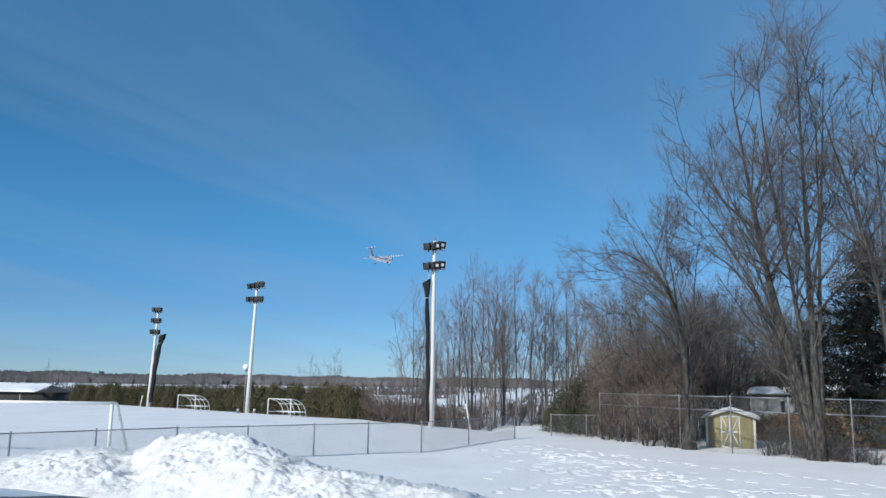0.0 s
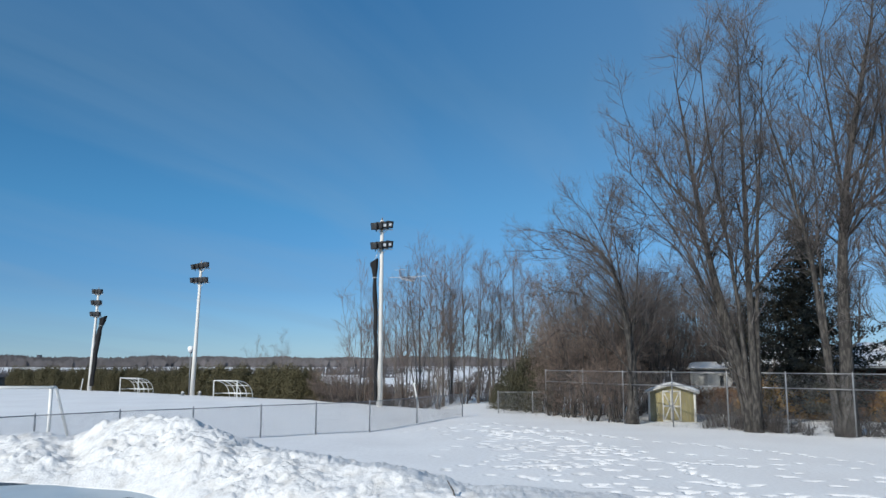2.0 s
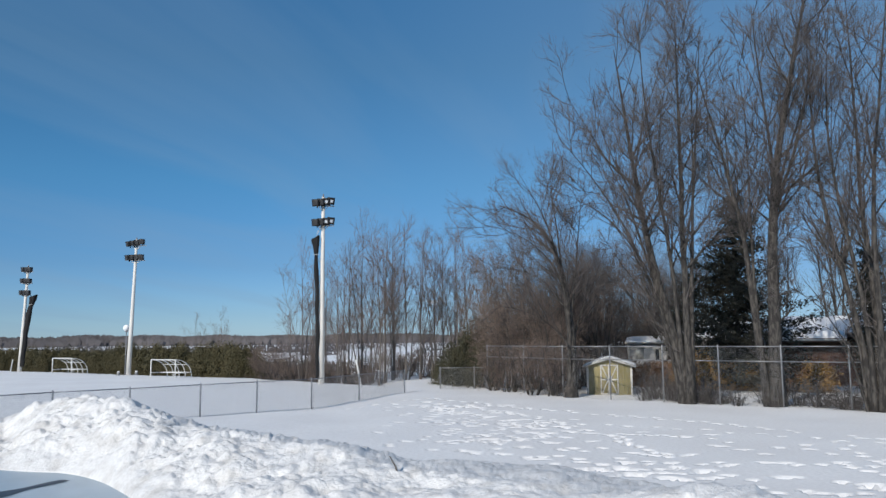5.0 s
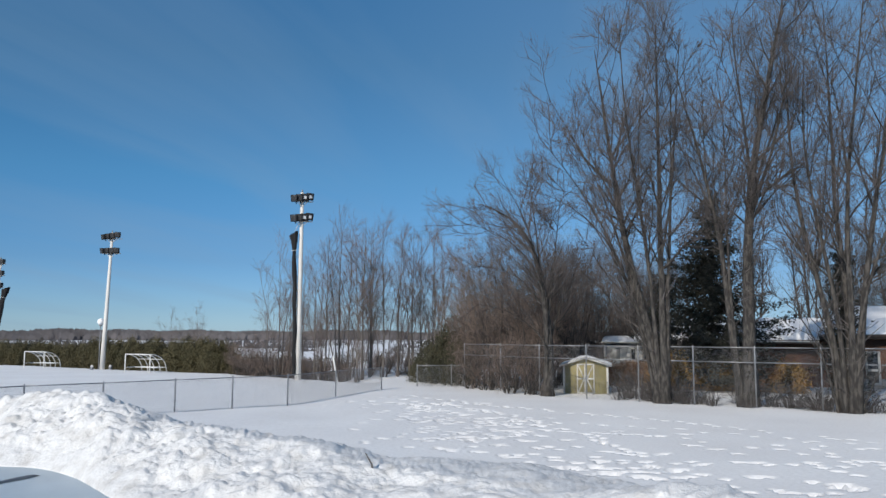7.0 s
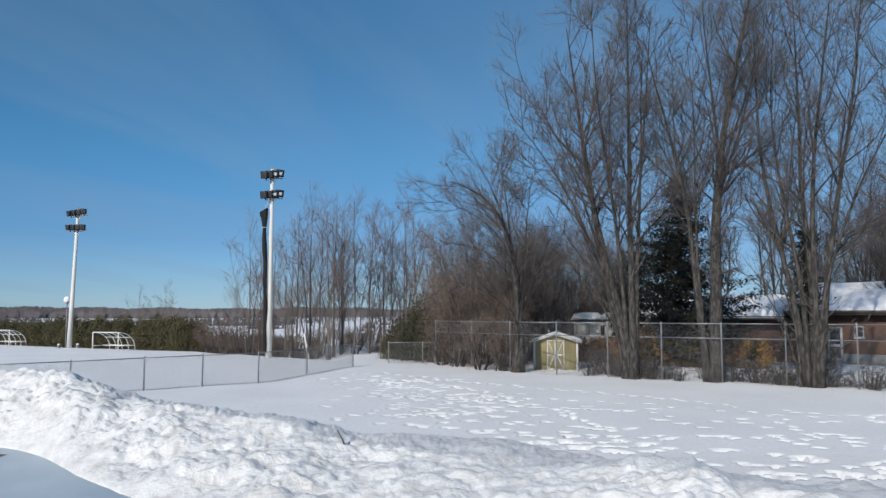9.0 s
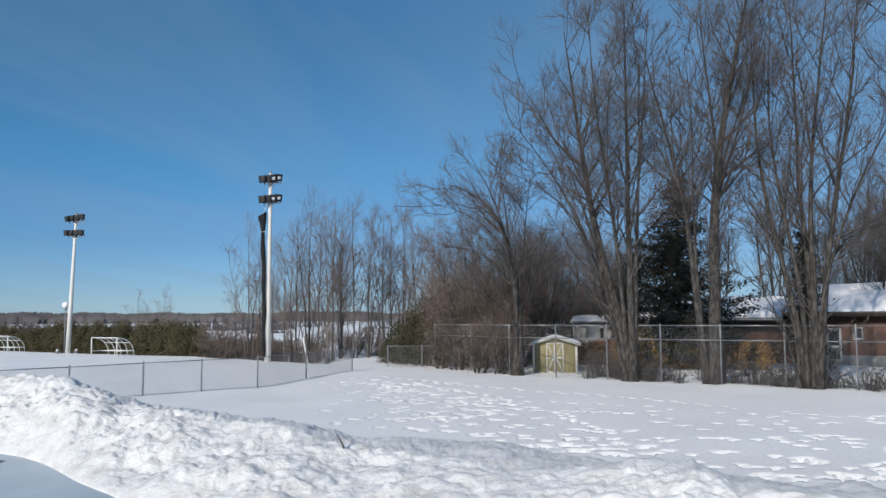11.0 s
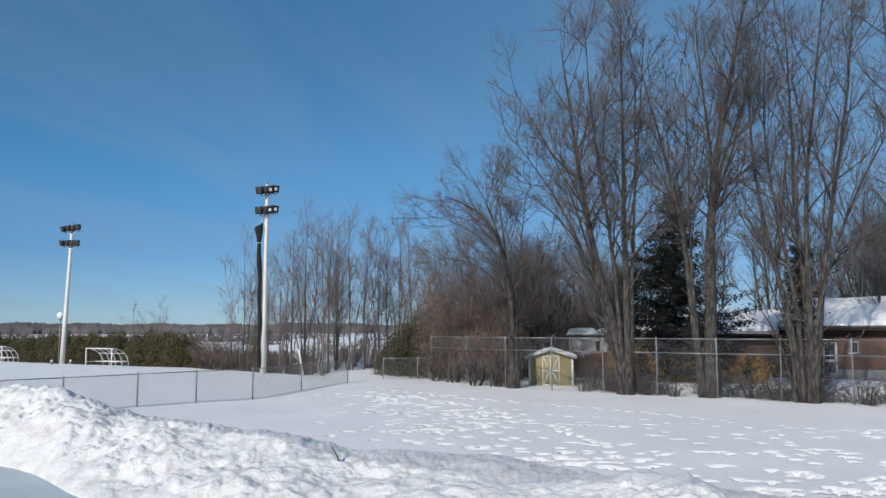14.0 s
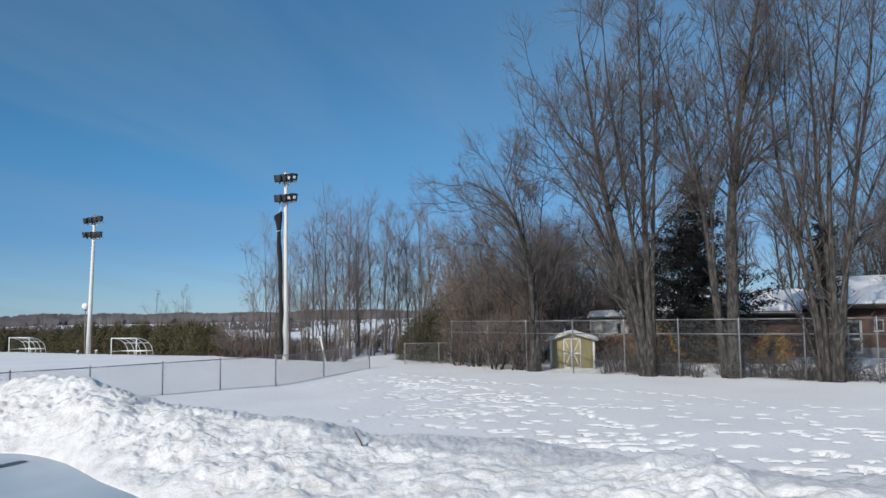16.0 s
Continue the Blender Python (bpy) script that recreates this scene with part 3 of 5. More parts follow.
# ---- floodlight poles, goals, shelters ----
def floodlight_pole(x, y, height, lean_x, lean_y, lamp_rows, n_lamps, label, turn, r0=0.21, net=None):
    t = thing("floodlight_pole", pose(x, y, -0.1, math.degrees(-lean_y / height), math.degrees(lean_x / height), 0), label, "light pole", "sports field floodlights")
    H = height + 0.1
    part("pole", Geo().tube([(0, 0, 0), (0, 0, H * 0.3), (0, 0, H * 0.6), (0, 0, H - 0.1)], [r0, r0 * 0.85, r0 * 0.68, r0 * 0.5], 14), POLE, t, smooth=True)
    part("pole_cap", Geo().tube([(0, 0, H - 0.1), (0, 0, H + 0.12)], [0.07, 0.04], 8), FENCE_DARK, t)
    for z, wide, dip in lamp_rows:
        g = Geo().tube([(-wide / 2 - 0.15, 0, z - 0.42), (wide / 2 + 0.15, 0, z - 0.42)], 0.045, 6)
        g.tube([(-wide * 0.3, 0, z - 0.42), (0, 0, z - 0.85)], 0.03, 6).tube([(wide * 0.3, 0, z - 0.42), (0, 0, z - 0.85)], 0.03, 6)
        g.tube([(0, -0.25, z - 0.5), (0, 0.25, z - 0.5)], 0.03, 6)
        part("crossarm", g, POLE, t, at=pose(0, 0, 0, 0, 0, turn))
        for k in range(n_lamps):
            lx = (k - (n_lamps - 1) / 2) * wide / n_lamps
            m = pose(0, 0, 0, 0, 0, turn) @ pose(lx, -0.12, z - 0.12 + dip * lx, dip * 40 + 16, 45, (k - (n_lamps - 1) / 2) * 16)
            h = Geo()
            lathe(h, [(-0.305, 0.01), (-0.30, 0.36), (-0.26, 0.38), (-0.05, 0.36), (0.18, 0.28), (0.30, 0.18), (0.31, 0.01)], 4, "y")
            h.box((-0.02, -0.05, -0.44), (0.02, 0.05, -0.2), pose(0, 0, 0, 0, -45, 0))
            lamp = part("lamp_head", h, BLACK, t, at=m)
            # pale squares paint a glint on the near pole's right-hand lamps
            pale = net and x > -5 and k >= 2
            part("lens", lathe(Geo(), [(-0.31, 0.26), (-0.315, 0.2), (-0.32, 0.01)], 4, "y"), LENS, lamp)
            if pale:
                part("lens_glint", lathe(Geo(), [(-0.322, 0.15), (-0.325, 0.1), (-0.327, 0.01)], 4, "y"), LAMP_GLINT, lamp, "painted glint on the lamp glass")
    if net:
        top, bottom, side, swing, fat = net
        rng = np.random.RandomState(3)
        n = 40
        k = np.linspace(0, 1, n)
        zz = top + (bottom - top) * k
        off = side * (0.3 + (swing - 0.3) * (1 - k) ** 2.2)
        pts = np.stack([off + 0.02 * np.sin(k * 21), -0.2 + 0.03 * np.cos(k * 17), zz], 1)
        r = fat - 0.07 * k + 0.015 * np.sin(k * 29) - 0.04 * np.exp(-((k - 0.14) / 0.02) ** 2) 
        r[:4] += np.array([0.12, 0.09, 0.05, 0.02])
        g = Geo()
        a = np.arange(14) * 2 * np.pi / 14
        folds = 1 + 0.22 * np.sin(a * 5)[None] * np.cos(k * 9)[:, None] + rng.uniform(-0.06, 0.06, (n, 14))
        V = np.stack([pts[:, :1] + r[:, None] * folds * np.cos(a), pts[:, 1:2] + 0.7 * r[:, None] * folds * np.sin(a), np.repeat(zz[:, None], 14, 1) + 0.18 * np.cos(a) * (k[:, None] < 0.03)], -1)
        j, i = np.meshgrid(np.arange(n - 1), np.arange(14), indexing="ij")
        i2 = (i + 1) % 14
        g.add(V, np.stack([j * 14 + i, (j + 1) * 14 + i, (j + 1) * 14 + i2, j * 14 + i2], -1).reshape(-1, 4))
        g.add(np.r_[V[0], [V[0].mean(0)]], [(q, (q + 1) % 14, 14) for q in range(14)])
        part("gathered_net", g, NET, t, "bunched black ball-stop netting tied along the pole", smooth=True)
        for kk in (0.14,):
            p = pts[int(kk * (n - 1))]
            ties = Geo().tube([(p[0] - 0.2, p[1] - 0.22, p[2]), (p[0] + 0.2, p[1] - 0.22, p[2] + 0.05)], 0.02, 5)
            part("tie_strap", ties, POLE, t)
        part("net_rope", Geo().tube([(side * 0.15, 0, top + 0.9), (side * 0.5, -0.05, top + 0.1)], 0.018, 5), POLE, t)
    return t


floodlight_pole(-0.83, 59.95, 14.0, 0.05, 0.0, [(13.75, 1.35, 0.19), (12.25, 1.35, 0.17)], 4, "tall pale floodlight pole with black lamps and gathered black netting", 12, 0.24, (10.9, 0.5, -1, 0.56, 0.18))
floodlight_pole(-19.73, 82.21, 13.4, 0.36, 0.0, [(13.2, 1.75, 0.18), (11.75, 1.75, 0.05)], 4, "tall pale floodlight pole with two rows of black lamps", -14, 0.24)
floodlight_pole(-34.93, 96.55, 11.9, 0.4, 0.0, [(11.75, 1.15, 0.0), (10.45, 1.15, 0.0), (9.1, 1.15, 0.0)], 3, "pale floodlight pole with three lamp rows and gathered black netting", -20, 0.24, (8.6, 0.6, 1, 0.85, 0.30))


def pipe_path(pts, bend=0.12, n=5):
    """Rounds the corners of a pipe's line."""
    pts = [Vector(p) for p in pts]
    out = [pts[0]]
    for a, b, c in zip(pts, pts[1:], pts[2:]):
        d1, d2 = (a - b).normalized(), (c - b).normalized()
        s = min(bend, (a - b).length / 2, (c - b).length / 2)
        for k in range(n + 1):
            t = k / n
            out.append((b + d1 * s) * (1 - t) ** 2 + b * 2 * t * (1 - t) + (b + d2 * s) * t * t)
    out.append(pts[-1])
    return [tuple(p) for p in out]


def soccer_goal(x, y, turn):
    t = thing("soccer_goal", pose(x, y, -0.15, 0, 0, turn), "white steel soccer goal frame without net, feet in snow", "soccer goal")
    W, H, D = 7.32, 2.32, 2.0
    for s in (0, -W):
        part("post", Geo().tube([(s, 0, 0), (s, 0, H - 0.05)], 0.075, 10), WHITE_PIPE, t, smooth=True)
        part("back_stay", Geo().tube(pipe_path([(s, 0, H), (s, 0.45, H), (s, D, 0.0)], 0.15), 0.065, 8), WHITE_PIPE, t, smooth=True)
        part("ground_bar", Geo().tube([(s, 0, 0.05), (s, D, 0.05)], 0.03, 6), WHITE_PIPE, t)
    part("crossbar", Geo().tube([(-W, 0, H), (0, 0, H)], 0.068, 10), WHITE_PIPE, t, smooth=True)
    part("rear_bar", Geo().tube([(-W, D, 0.05), (0, D, 0.05)], 0.03, 6), WHITE_PIPE, t)


soccer_goal(-14.05, 34.6, -2)


def team_shelter(x, y, turn, W=3.1, H=1.75, D=1.85):
    """Bare pipe frame of a players' shelter: straight front, ribs curving down at the back."""
    t = thing("team_shelter", pose(x, y, -0.15, 0, 0, turn), "white pipe frame of a players' shelter with curved back ribs", "shelter", "players' shelters beside the pitch")
    for s in (0, 1):
        part("front_post", Geo().tube([(s * W, 0, 0), (s * W, 0, H)], 0.05, 8), WHITE_PIPE, t, smooth=True)
    part("top_rail", Geo().tube([(0, 0, H), (W, 0, H)], 0.045, 8), WHITE_PIPE, t)
    a = np.linspace(0, np.pi / 2, 10)
    for k in range(5):
        pts = np.stack([np.full(10, W * k / 4), D * np.sin(a), H * (0.02 + 0.98 * np.cos(a) ** 0.75)], 1)
        part("rib", Geo().tube(pts, 0.036, 6), WHITE_PIPE, t, smooth=True)
    for z, d in ((0.62, 0.94), (1.3, 0.72)):
        part("rear_rail", Geo().tube([(0, D * d, H * z / H), (W, D * d, z)], 0.03, 6), WHITE_PIPE, t)
    for s in (0, W):
        part("side_rail", Geo().tube([(s, 0, 0.6), (s, D * 0.92, 0.6)], 0.03, 6), WHITE_PIPE, t)
    part("seat_rail", Geo().tube([(0, D * 0.55, 0.6), (W, D * 0.55, 0.6)], 0.04, 6), WHITE_PIPE, t)


team_shelter(-16.0, 74.6, -38)
team_shelter(-28.4, 87.2, -38)


def lean_post(x, y, h, lean, label):
    t = thing("marker_post", pose(x, y, -0.1, 0, lean, 0), label, "post")
    part("shaft", Geo().tube([(0, 0, 0), (0, 0, h * 0.97), (0, 0, h)], [0.065, 0.06, 0.04], 10), WHITE_PIPE, t, smooth=True)


lean_post(2.0, 57.5, 1.95, -11, "leaning white-painted post standing in the snow")
lean_post(-36.6, 98.5, 1.4, 8, "short leaning pale post in the snow")


def globe_lamp(x, y, h):
    t = thing("globe_lamp", pose(x, y, -0.8), "white globe lamp on a dark post behind the hedge", "street lamp")
    part("post", Geo().tube([(0, 0, 0), (0, 0, h + 0.55)], [0.06, 0.04], 8), FENCE_DARK, t)
    g = Geo()
    a = np.linspace(-np.pi / 2, np.pi / 2, 12)
    lathe(g, [(h + 0.8 + 0.33 * math.sin(q), max(0.33 * math.cos(q), 0.004)) for q in a], 18)
    part("globe", g, GLOBE, t, smooth=True)
    part("collar", Geo().tube([(0, 0, h + 0.35), (0, 0, h + 0.52)], [0.12, 0.16], 10), FENCE_DARK, t)


globe_lamp(-20.36, 83.5, 4.58)


def bollard(x, y):
    t = thing("bollard", pose(x, y, -0.3), "short dark bollard beside a floodlight pole in the snow", "bollard", "bollards at the floodlight pole")
    part("body", Geo().tube([(0, 0, 0), (0, 0, 0.5), (0, 0, 0.58), (0, 0, 0.6)], [0.16, 0.16, 0.12, 0.02], 10), FENCE_DARK, t)
    part("snow_cap", lathe(Geo(), [(0.58, 0.14), (0.66, 0.11), (0.69, 0.01)], 10), ROOF_SNOW, t)


bollard(-20.5, 81.6)
bollard(-18.9, 81.9)


# ---- chain-link fences ----
def chain_panel(a, b, h, parent, rails, pitch=0.075, name="chain_link"):
    """Woven wire between two posts, as slanting wires both ways."""
    a, b = np.array(a, float), np.array(b, float)
    wire = 0.0026 if h < 2 else 0.0016
    L = np.linalg.norm(b - a)
    u = (b - a) / L
    lo, hi = 0.03, h - 0.03
    run = hi - lo
    s = np.arange(-run, L, pitch)
    P = []
    for sg in (1, -1):
        s0, s1 = s, s + run
        t0 = np.clip((0 - s0) / run, 0, 1)
        t1 = np.clip((L - s0) / run, 0, 1)
        ok = t1 > t0 + 0.01
        for q0, q1, ss in zip(t0[ok], t1[ok], s0[ok]):
            x0, x1 = ss + q0 * run, ss + q1 * run
            z0, z1 = (lo + q0 * run, lo + q1 * run) if sg > 0 else (hi - q0 * run, hi - q1 * run)
            P.append([a + u * x0 + [0, 0, z0], a + u * x1 + [0, 0, z1]])
    g = Geo().tubes(np.array(P), np.full((len(P), 2), wire), 3)
    ob = part(name, g, GALV, parent)
    tagged(ob, kind="stuff")
    for z in rails:
        part("rail", Geo().tube([a + [0, 0, z], b + [0, 0, z]], 0.024 if h < 2 else 0.026, 6), parent["pipe"] and PIPES[parent["pipe"]], parent)


PIPES = {"dark": FENCE_DARK, "pale": GALV}


def fence(name, pts, h, rails, label, pipe, group, post_r=0.03, skip=(), sink=0.1):
    t = thing(name, pose(0, 0, 0), label, "fence", group)
    t["pipe"] = pipe
    for k, (x, y) in enumerate(pts):
        part("post", Geo().tube([(x, y, -0.25), (x, y, h + 0.04), (x, y, h + 0.09)], [post_r, post_r, post_r * 0.4], 8), PIPES[pipe], t)
    for k, ((x0, y0), (x1, y1)) in enumerate(zip(pts, pts[1:])):
        if k not in skip:
            chain_panel((x0, y0, -sink), (x1, y1, -sink), h + sink, t, [z + sink for z in rails])
    return t


LOW = [(-22.2, 19.0), (-20.2, 21.2), (-18.3, 23.3), (-16.4, 25.4), (-14.5, 27.5), (-12.55, 29.7), (-10.4, 32.1), (-8.03, 33.8), (-5.62, 35.9), (-3.4, 37.6), (-1.0, 39.4), (1.42, 43.9), (4.3, 48.6)]
fence("field_fence", LOW, 1.34, [1.34], "low grey chain-link fence standing in snow around the pitch", "dark", "chain-link fences", 0.034)
fence("field_fence", [(6.83, 51.4), (9.06, 51.46), (9.75, 51.0)], 1.36, [1.36], "low chain-link fence stretch beside the footpath gap", "pale", "chain-link fences", 0.034)
TALL = [(9.8, 50.8), (11.25, 46.9), (12.5, 43.0), (14.35, 40.6), (16.3, 38.4), (18.2, 36.3), (20.0, 33.9), (22.0, 32.0), (23.95, 29.9), (26.0, 27.6), (28.2, 25.2), (30.4, 22.8)]
fence("backstop_fence", TALL, 2.74, [2.74, 2.06], "tall galvanised chain-link fence with two rails before the gardens", "pale", "chain-link fences", 0.034)


# ---- garden sheds and house ----
def shed(x, y, turn):
    """Front face along local x, at y = 0, towards -y."""
    t = thing("garden_shed", pose(x, y, -0.1, 0, 0, turn), "small olive garden shed with white trim, braced double door, snowy roof", "shed")
    W, D, H, P = 2.45, 2.2, 1.72, 2.12
    g = Geo()
    v = [(0, 0, 0), (W, 0, 0), (W, 0, H), (W / 2, 0, P), (0, 0, H), (0, D, 0), (W, D, 0), (W, D, H), (W / 2, D, P), (0, D, H)]
    g.add(v, [(0, 1, 2, 4), (6, 5, 9, 7), (1, 6, 7, 2), (5, 0, 4, 9)]).add([v[4], v[2], v[3]], [(0, 1, 2)]).add([v[7], v[9], v[8]], [(0, 1, 2)])
    part("wall", g, OLIVE, t)
    for k in range(1, 12):
        if 0.7 < k * 0.2 < 1.75:
            continue
        part("batten", Geo().box((k * 0.2 - 0.012, -0.014, 0), (k * 0.2 + 0.012, -0.003, H - 0.05)), OLIVE, t)
    for s, e in ((0, W / 2), (W, W / 2)):
        d = -0.28 if s == 0 else 0.28
        zs = H - 0.28 * (P - H) / (W / 2)
        roof = Geo()
        roof.add([(s + d, -0.25, zs), (e, -0.25, P), (e, D + 0.2, P), (s + d, D + 0.2, zs), (s + d, -0.25, zs + 0.07), (e, -0.25, P + 0.07), (e, D + 0.2, P + 0.07), (s + d, D + 0.2, zs + 0.07)], [(0, 1, 5, 4), (1, 2, 6, 5), (2, 3, 7, 6), (3, 0, 4, 7), (4, 5, 6, 7), (0, 3, 2, 1)])
        r = part("roof_panel", roof, TRIM, t)
        n = 14
        xs, ys = np.meshgrid(np.linspace(s + d * 0.95, e, n), np.linspace(-0.2, D + 0.18, n), indexing="ij")
        base = zs + (P - zs) * np.abs(xs - s - d) / abs(e - s - d) + 0.073
        edge = np.minimum(np.minimum(np.arange(n), np.arange(n)[::-1])[:, None] + (np.arange(n)[:, None] == n - 1) * 3, np.minimum(np.arange(n), np.arange(n)[::-1])[None])
        top = base + np.clip(edge, 0, 1.5) * 0.05 + 0.03 * smooth_noise(xs, ys, 12, 5, 3)
        j, i = np.meshgrid(np.arange(n - 1), np.arange(n - 1), indexing="ij")
        part("roof_snow", Geo().add(np.stack([xs, ys, np.maximum(top, base + 0.004)], -1), np.stack([j * n + i, (j + 1) * n + i, (j + 1) * n + i + 1, j * n + i + 1], -1).reshape(-1, 4)), ROOF_SNOW, r, "thin melting snow", smooth=True)
    for s in (0, W):
        part("corner_trim", Geo().box((s - 0.06, -0.03, 0), (s + 0.06, 0.06, H)), TRIM, t)
    part("fascia", Geo().tube([(-0.25, -0.26, H - 0.06), (W / 2, -0.26, P)], 0.05, 4).tube([(W + 0.25, -0.26, H - 0.06), (W / 2, -0.26, P)], 0.05, 4), TRIM, t)
    for k, s in enumerate((0.725, 1.23)):
        dr = part("door", Geo().box((s, -0.035, 0.08), (s + 0.495, -0.004, 1.78)), OLIVE, t)
        fr = Geo()
        for lo, hi in (((s, 0.08), (s + 0.07, 1.78)), ((s + 0.425, 0.08), (s + 0.495, 1.78)), ((s + 0.07, 0.08), (s + 0.425, 0.16)), ((s + 0.07, 1.70), (s + 0.425, 1.78)), ((s + 0.07, 0.89), (s + 0.425, 0.97))):
            fr.box((lo[0], -0.052, lo[1]), (hi[0], -0.036, hi[1]))
        ends = ((s + 0.09, s + 0.405) if k == 0 else (s + 0.405, s + 0.09))
        fr.tube([(ends[0], -0.045, 1.68), (ends[1], -0.045, 0.98)], 0.035, 4).tube([(ends[1], -0.045, 0.88), (ends[0], -0.045, 0.18)], 0.035, 4)
        part("door_brace", fr, TRIM, dr)
    part("latch", Geo().box((1.19, -0.075, 0.93), (1.26, -0.055, 1.0)), FENCE_DARK, t)


shed(14.45, 44.7, -21)


def slab_snow(name, x0, x1, y0, y1, z0, z1, parent, seed, thick=0.22, n=26):
    """A blanket of snow on a roof slope that rises from (y0, z0) to (y1, z1)."""
    xs, ys = np.meshgrid(np.linspace(x0, x1, n * 2), np.linspace(y0, y1, n), indexing="ij")
    base = z0 + (z1 - z0) * (ys - y0) / (y1 - y0) + 0.01
    e = np.minimum(np.minimum(np.arange(n * 2), np.arange(n * 2)[::-1])[:, None], np.arange(n)[None])
    top = base + np.clip(e / 2.0, 0, 1) ** 0.5 * thick * (1 + 0.5 * smooth_noise(xs, ys, seed, 6, 1.3))
    j, i = np.meshgrid(np.arange(n * 2 - 1), np.arange(n - 1), indexing="ij")
    g = Geo().add(np.stack([xs, ys, top], -1), np.stack([j * n + i, (j + 1) * n + i, (j + 1) * n + i + 1, j * n + i + 1], -1).reshape(-1, 4))
    return part(name, g, ROOF_SNOW, parent, "thick snow blanket", smooth=True)


def window(parent, x, z, w, h, y=0.0, cols=2):
    win = part("window", Geo().box((x - 0.07, y - 0.06, z - 0.07), (x + w + 0.07, y - 0.035, z)).box((x - 0.07, y - 0.06, z + h), (x + w + 0.07, y - 0.035, z + h + 0.07)).box((x - 0.07, y - 0.06, z), (x, y - 0.035, z + h)).box((x + w, y - 0.06, z), (x + w + 0.07, y - 0.035, z + h)), TRIM, parent)
    for c in range(cols):
        a, b = x + w * c / cols, x + w * (c + 1) / cols
        part("pane", Geo().box((a + 0.025, y - 0.03, z), (b - 0.025, y - 0.012, z + h)), GLASS, win)
    if cols > 1:
        part("mullion", Geo().box((x + w / 2 - 0.025, y - 0.05, z), (x + w / 2 + 0.025, y - 0.008, z + h)), TRIM, win)
    part("sill", Geo().box((x - 0.12, y - 0.12, z - 0.13), (x + w + 0.12, y - 0.062, z - 0.074)), TRIM, win)


def playhouse(x, y, turn):
    t = thing("garden_cabin", pose(x, y, -0.1, 0, 0, turn), "small grey garden cabin with white trim, shuttered windows and snow-covered roof", "cabin")
    W, D, H = 3.2, 2.6, 2.95
    part("wall", Geo().box((0, 0, 0), (W, D, H)), SIDING, t)
    for k in range(1, 16):
        part("siding_board", Geo().box((0.004, -0.012, k * 0.18), (W - 0.004, -0.002, k * 0.18 + 0.02)), SIDING, t)
    r = part("roof", Geo().add([(-0.2, -0.25, H), (W + 0.2, -0.25, H), (W + 0.2, D / 2, H + 0.34), (-0.2, D / 2, H + 0.34), (-0.2, D + 0.25, H), (W + 0.2, D + 0.25, H)], [(0, 1, 2, 3), (3, 2, 5, 4), (0, 4, 5, 1)]).add([(-0.2, -0.25, H), (-0.2, D / 2, H + 0.34), (-0.2, D + 0.25, H)], [(0, 1, 2)]).add([(W + 0.2, -0.25, H), (W + 0.2, D / 2, H + 0.34), (W + 0.2, D + 0.25, H)], [(0, 2, 1)]), TRIM, t)
    slab_snow("roof_snow", -0.18, W + 0.18, -0.22, D / 2, H + 0.02, H + 0.35, r, 4, 0.06, 10)
    part("gutter", Geo().tube([(-0.2, -0.28, H - 0.02), (W + 0.2, -0.28, H - 0.02)], 0.05, 6), TRIM, t)
    for s in (0, W):
        part("corner_trim", Geo().box((s - 0.06, -0.03, 0), (s + 0.06, 0.05, H)), TRIM, t)
    part("shutter", Geo().box((0.38, -0.04, 1.75), (1.0, -0.016, 2.6)), TRIM, t, "pale closed shutter")
    for xx in (1.75, 2.55):
        window(t, xx, 1.75, 0.28, 0.75, 0.0, 1)


playhouse(19.7, 52.0, -27)


